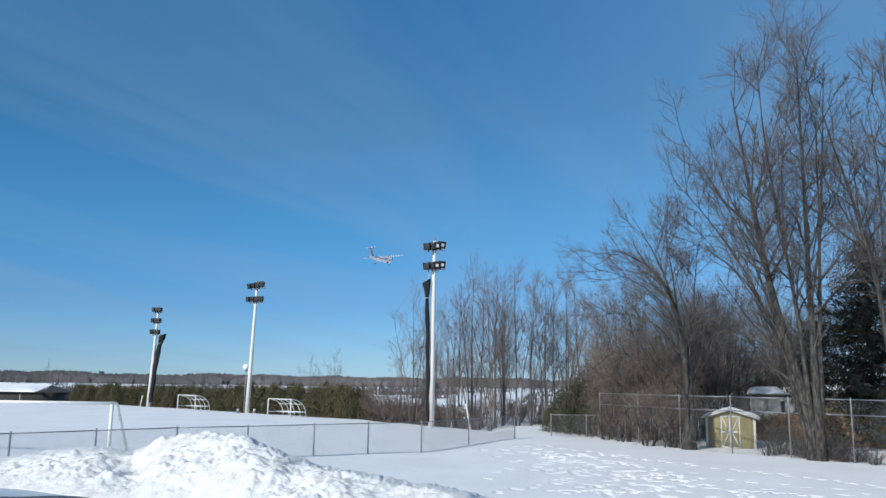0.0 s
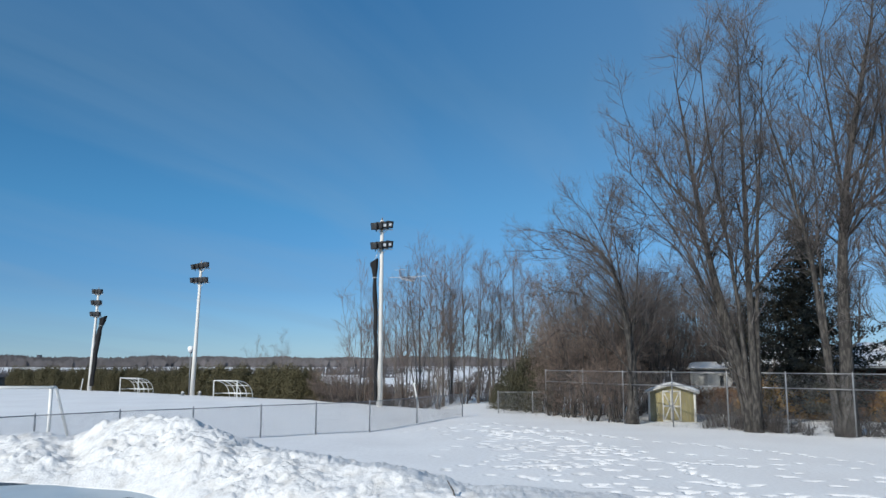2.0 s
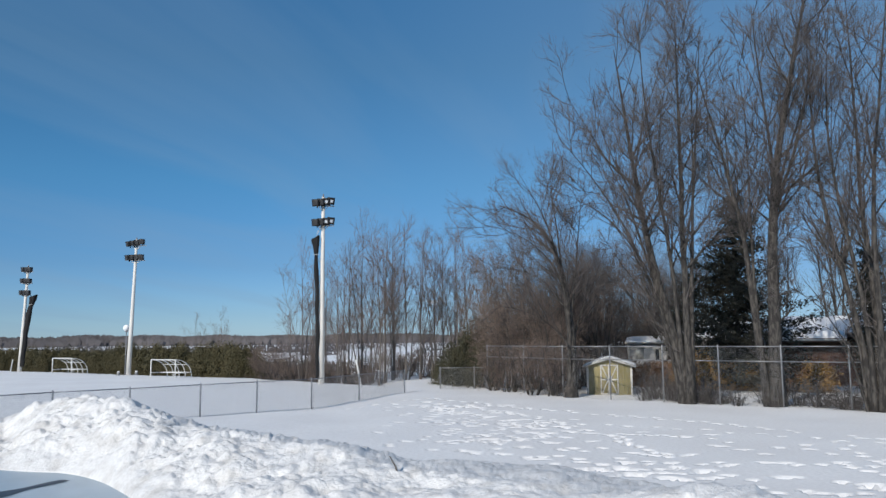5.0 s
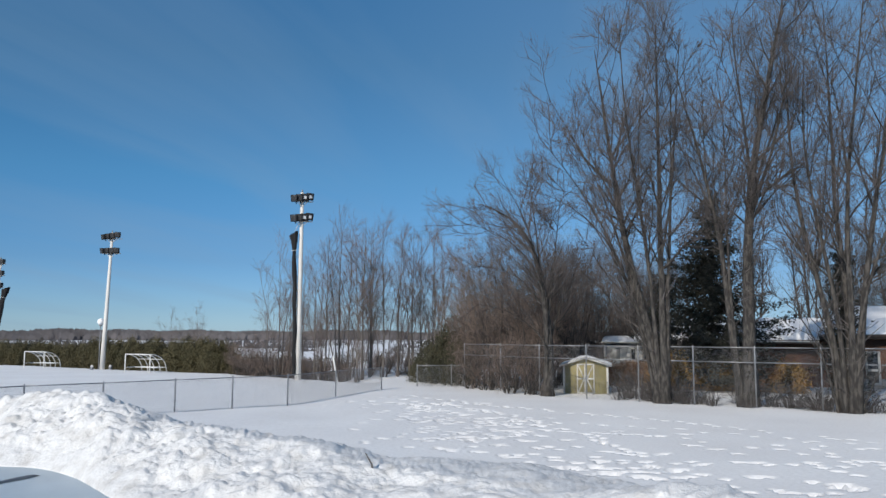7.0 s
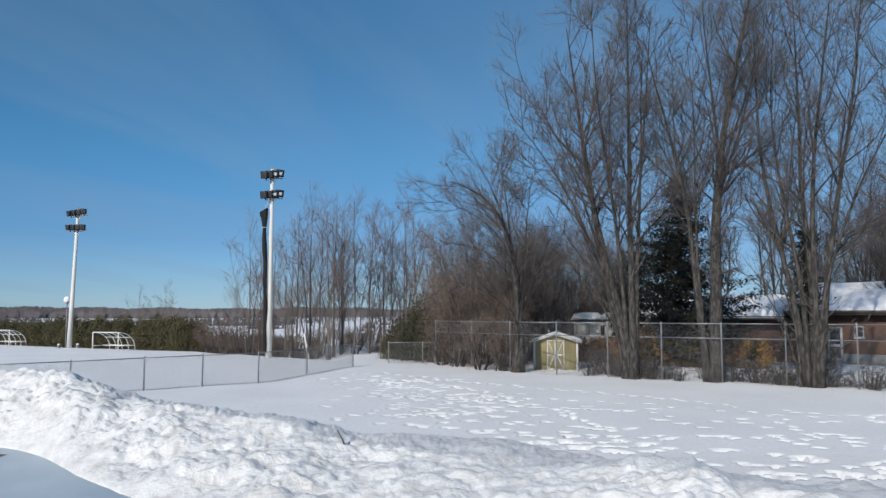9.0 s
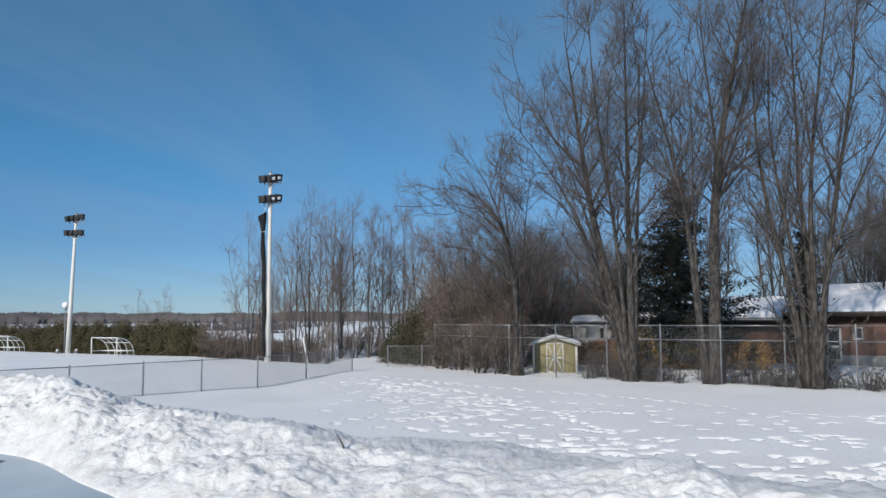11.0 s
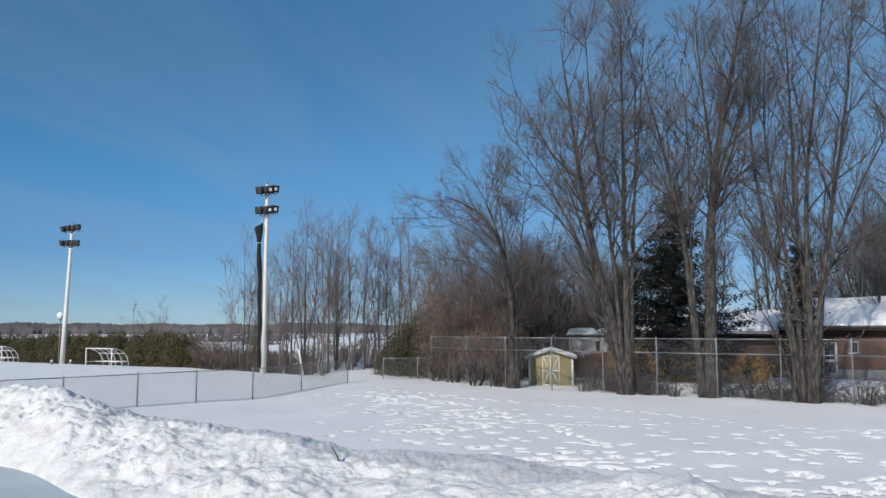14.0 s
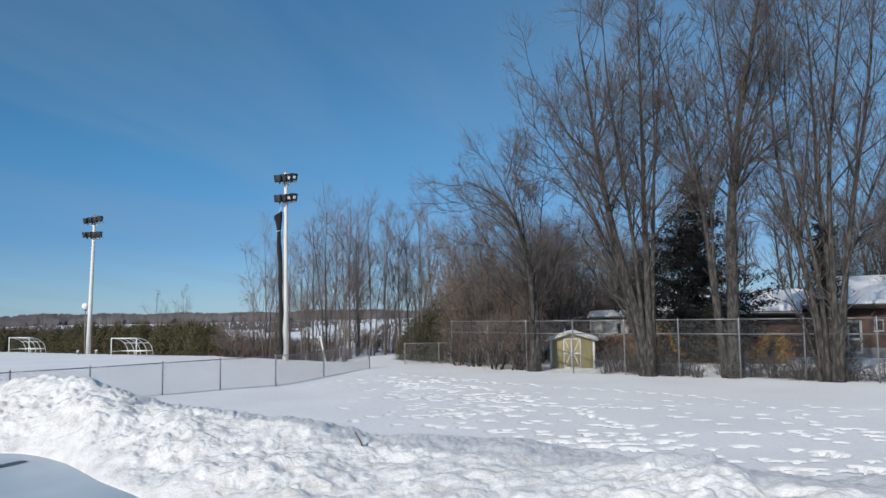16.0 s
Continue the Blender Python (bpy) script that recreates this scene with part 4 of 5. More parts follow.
def brick_house():
    """Bungalow with a low carport wing; the long wall runs along local x, its face towards -y."""
    ang = -46
    m = pose(27.2, 53.6, 0, 0, 0, ang)
    t = thing("brick_house", m, "brown brick bungalow with carport wing and thick snow on its roofs", "house")
    # main block
    part("wall", Geo().box((9.0, 0, -0.2), (30.0, 8.5, 3.35)), BRICK, t)
    part("foundation", Geo().box((8.98, -0.05, -0.2), (30.0, -0.004, 0.65)), CONCRETE, t)
    roof = part("main_roof", Geo().add([(8.2, -0.7, 3.35), (30.6, -0.7, 3.35), (30.6, 4.2, 5.15), (8.2, 4.2, 5.15), (8.2, 9.2, 3.35), (30.6, 9.2, 3.35)], [(0, 1, 2, 3), (3, 2, 5, 4), (0, 4, 5, 1)]).add([(8.2, -0.7, 3.35), (8.2, 4.2, 5.15), (8.2, 9.2, 3.35)], [(0, 1, 2)]), FASCIA, t)
    slab_snow("roof_snow", 8.3, 30.5, -0.62, 4.2, 3.40, 5.16, roof, 31, 0.2)
    part("fascia", Geo().box((8.2, -0.76, 3.12), (30.6, -0.70, 3.40)), FASCIA, t)
    part("soffit", Geo().box((8.2, -0.70, 3.26), (30.6, 0.0, 3.30)), FASCIA, t)
    part("gutter", Geo().tube([(8.2, -0.82, 3.30), (30.6, -0.82, 3.30)], 0.06, 6), FASCIA, t)
    ch = part("chimney", Geo().box((15.0, 3.2, 4.4), (16.3, 4.2, 6.05)), BRICK, t)
    part("cap", Geo().box((14.93, 3.13, 6.05), (16.37, 4.27, 6.17)), CONCRETE, ch)
    d = part("door", Geo().box((10.7, -0.06, 0.25), (11.55, -0.004, 2.35)), TRIM, t, "white half-glazed door")
    part("door_pane", Geo().box((10.83, -0.075, 1.25), (11.42, -0.062, 2.2)), GLASS, d)
    part("door_panel", Geo().box((10.83, -0.075, 0.4), (11.42, -0.062, 1.1)), DARKWOOD, d)
    window(t, 12.3, 1.75, 0.42, 0.6, 0.0, 1)
    window(t, 14.4, 1.5, 1.5, 1.05)
    window(t, 20.0, 1.55, 1.8, 1.15)
    window(t, 25.2, 1.55, 1.5, 1.15)
    window(t, 14.6, 0.0, 1.0, 0.45, -0.05, 2)
    # carport wing
    part("carport_wall", Geo().box((-4.6, 4.0, -0.2), (9.0, 4.2, 3.0)), DARKWOOD, t)
    part("brick_return", Geo().box((3.6, 0.6, -0.2), (8.98, 0.9, 2.95)), BRICK, t)
    wing = part("carport_roof", Geo().add([(-5.2, -0.5, 3.0), (8.18, -0.5, 3.0), (8.18, 4.4, 4.25), (-5.2, 4.4, 4.25), (-5.2, 8.6, 3.0), (8.18, 8.6, 3.0)], [(0, 1, 2, 3), (3, 2, 5, 4), (0, 4, 5, 1)]).add([(-5.2, -0.5, 3.0), (-5.2, 4.4, 4.25), (-5.2, 8.6, 3.0)], [(0, 1, 2)]), FASCIA, t)
    slab_snow("roof_snow", -5.1, 8.15, -0.42, 4.4, 3.04, 4.26, wing, 33, 0.26)
    part("wing_fascia", Geo().box((-5.2, -0.56, 2.80), (8.18, -0.50, 3.04)), FASCIA, t)
    part("wing_gutter", Geo().tube([(-5.2, -0.60, 2.94), (8.18, -0.60, 2.94)], 0.06, 6), TRIM, t)
    for x in (-4.6, 0.0, 3.4):
        part("carport_post", Geo().box((x - 0.06, -0.4, -0.2), (x + 0.06, -0.28, 2.8)), TRIM, t)
    part("downpipe", Geo().tube(pipe_path([(3.1, -0.6, 2.9), (3.1, -0.55, 2.6), (2.75, -0.3, 2.35), (2.75, -0.25, 0.2)], 0.1), 0.04, 6), TRIM, t)


brick_house()


def far_shed():
    t = thing("low_outbuilding", pose(-70.5, 116.0, -1.3, 0, 0, -8), "long low dark outbuilding under a snow-covered roof beyond the pitch", "building")
    part("wall", Geo().box((-16, 0, 0), (14.5, 7, 2.5)), DARKWOOD, t)
    r = part("roof", Geo().add([(-16.5, -0.5, 2.45), (15.0, -0.5, 2.45), (13.2, 3.5, 3.5), (-16.5, 3.5, 3.5), (15.0, 7.5, 2.45), (-16.5, 7.5, 2.45)], [(0, 1, 2, 3), (3, 2, 4, 5), (0, 5, 4, 1)]).add([(15.0, -0.5, 2.45), (15.0, 7.5, 2.45), (13.2, 3.5, 3.5)], [(0, 1, 2)]), FASCIA, t)
    slab_snow("roof_snow", -16.4, 13.6, -0.45, 3.5, 2.5, 3.52, r, 41, 0.2)
    for k in range(6):
        part("wall_post", Geo().box((-14 + k * 5, -0.08, 0), (-13.8 + k * 5, -0.004, 2.45)), FENCE_DARK, t)


far_shed()


# ---- trees and shrubs ----
def spawn(rng, P, R, n, t_lo, t_hi, ang, length, k2, r_fac, up=0.25, wig=0.12, taper=0.6, r_min=0.004, arch=0.0):
    """Children along parent lines: n each on average, leaving at ang degrees, as long as the given share of the parent's rest."""
    N, k, _ = P.shape
    L = np.linalg.norm(np.diff(P, axis=1), axis=2).sum(1)
    # longer parents bear more
    share = np.cumsum(L ** 0.7 / (L ** 0.7).sum())
    M = N * n
    pi = np.minimum(np.searchsorted(share, (np.arange(M) + rng.rand(M)) / M), N - 1)
    t = t_lo + (t_hi - t_lo) * rng.rand(M) ** 0.8
    s = t * (k - 1)
    i = np.minimum(s.astype(int), k - 2)
    f = (s - i)[:, None]
    base = P[pi, i] * (1 - f) + P[pi, i + 1] * f
    T = P[pi, i + 1] - P[pi, i]
    T /= np.linalg.norm(T, axis=1, keepdims=True) + 1e-9
    rr = R[pi, i] * (1 - f[:, 0]) + R[pi, i + 1] * f[:, 0]
    ran = rng.normal(size=(M, 3))
    side = ran - (ran * T).sum(1, keepdims=True) * T
    side /= np.linalg.norm(side, axis=1, keepdims=True) + 1e-9
    a = np.radians(rng.uniform(*ang, M))[:, None]
    d = T * np.cos(a) + side * np.sin(a)
    ln = L[pi] * rng.uniform(*length, M) * (1.05 - taper * t)
    q = np.linspace(0, 1, k2)
    out = np.zeros((M, k2, 3))
    out[:, 0] = base
    d = d + np.array([0, 0, arch])
    for j in range(1, k2):
        d = d + np.array([0, 0, up / k2]) + rng.normal(0, wig, (M, 3))
        d /= np.linalg.norm(d, axis=1, keepdims=True) + 1e-9
        out[:, j] = out[:, j - 1] + d * (ln / (k2 - 1))[:, None]
    r0 = np.maximum(np.minimum(rr * r_fac, ln * 0.024), r_min)
    R2 = np.maximum(r0[:, None] * (1 - 0.75 * q), r_min * 0.8)
    return out, R2


def stem_lines(rng, stems, k=14, wob=0.10):
    """stems: (list of (x, y, z), base radius). Resampled smooth lines with a little waver."""
    P, R = [], []
    for pts, r in stems:
        pts = np.array(pts, float)
        s = np.r_[0, np.cumsum(np.linalg.norm(np.diff(pts, axis=0), axis=1))]
        q = np.linspace(0, s[-1], k)
        line = np.stack([np.interp(q, s, pts[:, c]) for c in range(3)], 1)
        for _ in range(2):
            line[1:-1] = (line[:-2] + 2 * line[1:-1] + line[2:]) / 4
        line[1:] += np.cumsum(rng.normal(0, wob * 0.4, (k - 1, 3)), 0) * np.array([1, 1, 0.2])
        P.append(line)
        u = q / s[-1]
        R.append(np.maximum(r * (1 - 0.93 * u), 0.014) * (1 + 0.5 * np.exp(-u * 22)))
    return np.array(P), np.array(R)


def bare_tree_meshes(seed, stems, limbs=12, branches=7, twigs=6, mat_twig=None, limb_ang=(26, 54), limb_len=(0.11, 0.25), low=0.28, up=0.5, fine=1, wob=0.05, thin=1.0, bark=None, leaders=0, shorter=0.36):
    """Stems, forked leaders, limbs, branches, twigs and the finest shoots, each growing from the order before it and bending upwards."""
    rng = np.random.RandomState(seed)
    P0, R0 = stem_lines(rng, stems, wob=wob)
    if leaders:
        PL, RL = spawn(rng, P0, R0, leaders, max(low, 0.22), 0.72, (14, 30), (0.30, 0.52), P0.shape[1], 0.45, 0.55, 0.05, 0.5, 0.016)
        P0, R0 = np.concatenate([P0, PL]), np.concatenate([R0, np.maximum(RL, 0.012)])
    P1, R1 = spawn(rng, P0, R0, limbs, low, 0.98, limb_ang, limb_len, 7, 0.5, up, 0.11, shorter, 0.019 * thin)
    P2, R2 = spawn(rng, P1, R1, branches, 0.15, 1.0, (24, 52), (0.34, 0.66), 5, 0.65, 0.35, 0.085, 0.4, 0.0112 * thin)
    P3, R3 = spawn(rng, P2, R2, twigs, 0.15, 1.0, (22, 48), (0.45, 0.85), 3, 0.6, 0.3, 0.07, 0.3, 0.0050 * thin)
    P0b, R0b = spawn(rng, P0, R0, 16, 0.04, 0.85, (35, 70), (0.03, 0.09), 4, 0.2, 0.5, 0.12, 0.4, 0.006 * thin)
    trunk = Geo().tubes(P0, R0, 8).tubes(P1, R1, 5)
    crown = Geo().tubes(P2, R2, 3).tubes(P3, R3, 3).tubes(P0b, R0b, 3)
    if fine:
        P4, R4 = spawn(rng, P3, R3, fine, 0.15, 1.0, (18, 42), (0.55, 1.0), 2, 0.7, 0.25, 0.08, 0.3, 0.0036 * thin)
        crown.tubes(P4, R4, 3)
    return trunk.mesh("trunk", bark or BARK, True), crown.mesh("crown", mat_twig or TWIG)


def thicket_meshes(seed, h, n_stems, spread, mat, per=(9, 7, 4)):
    rng = np.random.RandomState(seed)
    stems = []
    for _ in range(n_stems):
        a, l = rng.uniform(0, 6.28), rng.uniform(0.3, 1.0) * spread
        hh = h * rng.uniform(0.6, 1.05)
        stems.append(([(0.25 * math.cos(a), 0.25 * math.sin(a), -0.3), (0.45 * l * math.cos(a), 0.45 * l * math.sin(a), hh * 0.5), (l * math.cos(a), l * math.sin(a), hh)], rng.uniform(0.03, 0.07)))
    P0, R0 = stem_lines(rng, stems, 8, 0.16)
    P1, R1 = spawn(rng, P0, R0, per[0], 0.1, 0.97, (25, 65), (0.22, 0.5), 5, 0.5, 0.35, 0.14, 0.5, 0.008)
    P2, R2 = spawn(rng, P1, R1, per[1], 0.1, 1.0, (25, 65), (0.35, 0.7), 4, 0.6, 0.25, 0.16, 0.4, 0.0065)
    P3, R3 = spawn(rng, P2, R2, per[2], 0.1, 1.0, (20, 60), (0.4, 0.8), 2, 0.7, 0.2, 0.16, 0.4, 0.005)
    return Geo().tubes(P0, R0, 6).tubes(P1, R1, 4).mesh("trunk", BARK, True), Geo().tubes(P2, R2, 3).tubes(P3, R3, 3).mesh("crown", mat)


def plant(name, meshes, m, label, category, group="", names=("trunk", "crown")):
    t = thing(name, m, label, category, group)
    for me, nm in zip(meshes, names):
        o = new(nm, me)
        o.parent = t
    return t


def fan(stem_rows, rng_seed, deep=1.7):
    """Stem rows: radius, sideways place of the foot, then sideways places at given heights; the lean in depth is drawn."""
    rng = np.random.RandomState(rng_seed)
    out = []
    for r, bx, *ups in stem_rows:
        by, dy = rng.uniform(-0.2, 0.2), rng.uniform(-deep, deep)
        top = ups[-1][1]
        pts = [(bx, by, -0.3)] + [(dx, by + dy * (h / top) ** 1.6, h) for dx, h in ups]
        out.append((pts, r))
    return out


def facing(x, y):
    """A place in the tree row, its local x square to the line of sight from EYE."""
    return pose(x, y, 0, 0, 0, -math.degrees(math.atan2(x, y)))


BIG = "row of tall bare trees along the garden fence"
big1 = fan([
    (0.27, -0.1, (-0.35, 2.6), (-1.05, 4.9), (-2.1, 9.9), (-2.7, 14.3), (-3.2, 18.4)),
    (0.21, 0.12, (0.1, 2.6), (0.0, 8.3), (0.0, 12.7), (0.0, 16.6), (0.1, 19.6)),
    (0.14, 0.0, (-0.25, 3.8), (-0.6, 7.8), (-1.0, 11.3), (-1.4, 14.9), (-1.5, 19.0)),
    (0.13, 0.25, (0.35, 4.9), (0.5, 8.9), (0.9, 13.5), (1.3, 18.6)),
    (0.11, -0.1, (-0.4, 2.8), (-1.4, 5.6), (-2.7, 9.0), (-4.2, 11.6), (-5.9, 13.7)),
    (0.09, -0.1, (-0.4, 2.8), (-1.3, 5.2), (-2.4, 8.0), (-4.1, 9.9), (-6.0, 10.8)),
    (0.10, -0.2, (-1.1, 4.9), (-1.8, 8.0), (-3.3, 12.3), (-4.7, 14.6), (-5.6, 16.2)),
    (0.06, -0.1, (-0.6, 2.4), (-2.2, 5.0), (-3.9, 6.6)),
    (0.03, 0.1, (0.4, 1.6), (0.8, 3.2)),
], 1)
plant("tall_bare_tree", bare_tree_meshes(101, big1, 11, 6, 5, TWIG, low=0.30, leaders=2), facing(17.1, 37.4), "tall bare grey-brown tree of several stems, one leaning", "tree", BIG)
big2 = fan([
    (0.34, -0.15, (-0.1, 3.7), (0.1, 8.1), (0.3, 10.8), (1.0, 14.1), (1.6, 16.8), (2.0, 19.6)),
    (0.17, -0.12, (-0.1, 3.7), (0.1, 8.0), (0.3, 10.6), (0.1, 13.6), (-0.2, 16.5), (-0.3, 19.0)),
    (0.19, -0.45, (-0.85, 3.7), (-1.1, 7.3), (-1.8, 10.9), (-2.5, 13.8), (-3.1, 16.8)),
    (0.11, -0.45, (-0.85, 3.7), (-1.1, 7.3), (-1.7, 10.2), (-2.7, 12.1), (-3.7, 14.4)),
    (0.12, -0.12, (-0.05, 5.0), (0.2, 9.6), (1.2, 12.4), (2.4, 15.2), (3.0, 17.6)),
    (0.07, -0.12, (0.0, 5.0), (0.1, 6.8), (0.8, 8.2), (1.6, 8.4)),
    (0.10, -0.45, (-0.85, 4.2), (-1.0, 8.6), (-0.9, 12.0), (-1.2, 16.4)),
], 2)
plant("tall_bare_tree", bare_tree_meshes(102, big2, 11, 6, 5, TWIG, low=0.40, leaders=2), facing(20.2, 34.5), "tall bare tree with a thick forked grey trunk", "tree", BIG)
big3 = fan([
    (0.16, -0.15, (-0.4, 2.9), (-1.0, 5.7), (-1.7, 9.1), (-1.9, 13.1), (-1.8, 17.6)),
    (0.13, -0.1, (-0.25, 3.7), (-0.6, 6.5), (-1.1, 9.1), (-1.4, 12.5), (-1.1, 16.9)),
    (0.17, 0.05, (0.15, 5.2), (-0.2, 8.5), (-0.2, 12.9), (-0.3, 18.7)),
    (0.16, 0.15, (0.3, 5.7), (0.25, 9.0), (0.7, 12.8), (1.4, 18.4)),
    (0.18, 0.25, (0.6, 3.7), (1.1, 7.2), (2.0, 12.1), (2.6, 18.0)),
    (0.11, 0.1, (0.4, 3.2), (0.9, 5.4), (2.2, 9.1), (3.6, 11.4), (4.7, 13.6)),
    (0.07, -0.4, (-0.6, 3.2), (-1.3, 5.7), (-2.0, 7.0), (-3.1, 7.5)),
    (0.07, 0.1, (0.5, 3.8), (1.2, 6.4), (2.4, 7.0), (3.8, 7.2)),
    (0.06, -0.4, (-0.9, 2.6), (-2.0, 4.6), (-3.2, 5.4)),
    (0.04, 0.3, (1.0, 1.5), (1.9, 2.9)),
], 3)
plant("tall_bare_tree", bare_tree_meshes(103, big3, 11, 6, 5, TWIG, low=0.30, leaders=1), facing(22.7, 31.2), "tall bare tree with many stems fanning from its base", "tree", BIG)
big4 = fan([
    (0.22, -0.3, (-1.0, 6.5), (-1.9, 13.0), (-2.2, 18.0)),
    (0.24, 0.0, (0.2, 7.0), (-0.4, 13.0), (-0.8, 19.5)),
    (0.18, 0.3, (1.2, 7.0), (2.2, 13.0), (2.8, 18.5)),
], 4)
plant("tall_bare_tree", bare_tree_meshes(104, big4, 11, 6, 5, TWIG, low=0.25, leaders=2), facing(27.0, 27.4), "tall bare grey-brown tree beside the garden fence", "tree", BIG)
m4 = bare_tree_meshes(105, big4, 10, 6, 4, TWIG, (26, 56), (0.16, 0.34), 0.22, leaders=2, fine=0, thin=1.4)
plant("tall_bare_tree", m4, pose(33.0, 62.0, 0, 0, 0, 60) @ Matrix.Scale(0.5, 4), "slender bare tree beyond the brick bungalow", "tree", BIG)
plant("tall_bare_tree", m4, pose(42.5, 52.0, -0.5, 0, 0, 150) @ Matrix.Scale(0.75, 4), "bare tree behind the brick bungalow", "tree", BIG)
for x, y, s, a in [(16.8, 51.5, 0.46, 20), (25.8, 57.0, 0.45, 310), (20.0, 60.0, 0.5, 70), (39.5, 46.0, 0.5, 40), (45.5, 55.0, 0.7, 120), (39.5, 59.0, 0.7, 290), (49.5, 52.0, 0.7, 30), (46.0, 44.5, 0.7, 330), (27.5, 68.0, 0.55, 185), (33.0, 66.0, 0.6, 5), (40.5, 55.5, 0.6, 160), (43.5, 50.0, 0.62, 215), (47.5, 48.5, 0.66, 300), (52.0, 50.0, 0.7, 345), (38.5, 65.0, 0.66, 110), (22.0, 63.0, 0.52, 235)]:
    plant("background_bare_tree", m4, pose(x, y, -0.2, 0, 0, a) @ Matrix.Scale(s, 4), "bare grey-brown tree standing in the gardens behind the fence", "tree", "bare garden trees behind the fence")

FULL = thicket_meshes(204, 11.0, 9, 3.4, TWIG)
for x, y, a in [(40.5, 54.0, 0), (42.5, 50.5, 70), (44.5, 47.5, 150), (46.5, 52.5, 200), (48.5, 49.0, 310), (43.5, 58.5, 115)]:
    plant("background_bare_tree", FULL, pose(x, y, -0.2, 0, 0, a), "twiggy bare tree rising behind the brick bungalow", "tree", "bare garden trees behind the fence")

leaner = fan([
    (0.30, 0.15, (0.3, 3.8), (-0.1, 7.0), (-0.8, 9.2), (-2.2, 10.4), (-3.6, 10.8)),
    (0.13, 0.15, (0.25, 3.8), (-0.1, 6.8), (-0.4, 9.8), (-0.7, 12.2)),
    (0.11, 0.15, (0.25, 3.8), (-0.1, 6.8), (-0.8, 9.0), (-1.6, 11.0), (-2.5, 12.4)),
    (0.10, 0.15, (0.25, 3.8), (-0.1, 6.4), (-1.6, 8.4), (-3.4, 9.3), (-4.4, 9.4)),
    (0.11, 0.2, (0.3, 4.2), (0.7, 7.9), (1.0, 11.1)),
    (0.09, 0.15, (0.3, 4.6), (-1.1, 6.6), (-2.7, 7.3), (-4.0, 7.2)),
    (0.06, 0.15, (0.2, 3.0), (-1.6, 4.6), (-3.6, 5.0)),
    (0.08, 0.2, (0.4, 3.8), (1.6, 6.4), (2.4, 8.8)),
], 7)
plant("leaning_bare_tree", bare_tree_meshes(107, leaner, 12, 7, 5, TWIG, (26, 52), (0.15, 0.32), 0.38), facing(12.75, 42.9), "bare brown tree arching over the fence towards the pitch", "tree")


TH = [thicket_meshes(201, 8.2, 9, 2.6, TWIG_RED), thicket_meshes(202, 6.4, 10, 2.6, TWIG_RED), thicket_meshes(203, 9.2, 8, 2.2, TWIG)]
LOWTH = [thicket_meshes(211, 2.6, 12, 1.7, TWIG_RED, (7, 6, 3)), thicket_meshes(212, 1.5, 10, 1.3, TWIG, (6, 4, 3))]
rng = np.random.RandomState(77)
for x, y, k in [(11.6, 49.6, 1), (13.4, 48.4, 0), (15.2, 49.6, 2), (13.4, 47.0, 1), (16.0, 47.8, 0), (12.6, 52.5, 0), (16.4, 52.5, 2), (10.6, 53.8, 1), (19.4, 54.0, 0), (22.6, 53.6, 2), (14.2, 56.0, 0), (24.5, 57.0, 2), (11.8, 57.0, 2), (14.0, 59.5, 0), (16.5, 57.5, 2), (19.0, 60.0, 0), (22.0, 58.5, 2), (24.5, 61.5, 0), (27.5, 62.0, 2), (18.6, 57.6, 2), (13.0, 50.2, 2), (15.6, 55.0, 2), (12.8, 54.6, 0), (11.2, 51.6, 0), (20.2, 62.5, 2), (17.4, 61.0, 2), (21.2, 57.6, 2), (22.8, 56.4, 0), (24.6, 56.8, 2), (26.0, 60.6, 2), (28.6, 60.4, 2)]:
    plant("tall_shrub", TH[k], pose(x, y, -0.1, 0, 0, rng.uniform(0, 360)) @ Matrix.Scale(rng.uniform(0.85, 1.08), 4), "dense leafless reddish-brown shrub in the thicket behind the fence", "shrub", "brown thicket behind the tall fence", ("trunk", "crown"))
for x, y, k in [(10.6, 47.8, 0), (11.4, 45.2, 0), (12.2, 43.9, 0), (17.4, 39.4, 1), (18.4, 38.6, 1), (16.9, 40.4, 1), (10.0, 49.8, 0)]:
    plant("low_shrub", LOWTH[k], pose(x, y, -0.1, 0, 0, rng.uniform(0, 360)) @ Matrix.Scale(rng.uniform(0.8, 1.15), 4), "low tangled brown shrub against the chain-link fence", "shrub", "brush along the fence", ("trunk", "crown"))
along = np.array(TALL)
seg = np.r_[0, np.cumsum(np.hypot(*np.diff(along, axis=0).T))]
for d in np.arange(13.0, seg[-1], 0.42):
    x, y = np.interp(d, seg, along[:, 0]) + rng.normal(0, 0.3), np.interp(d, seg, along[:, 1]) + rng.normal(0, 0.3)
    plant("low_shrub", LOWTH[1], pose(x + rng.uniform(0, 1.0), y + rng.uniform(0, 1.0), -0.2, 0, 0, rng.uniform(0, 360)) @ Matrix.Scale(rng.uniform(0.4, 0.9), 4), "low tangle of bare grey twigs in snow at the fence foot", "shrub", "brush along the fence", ("trunk", "crown"))


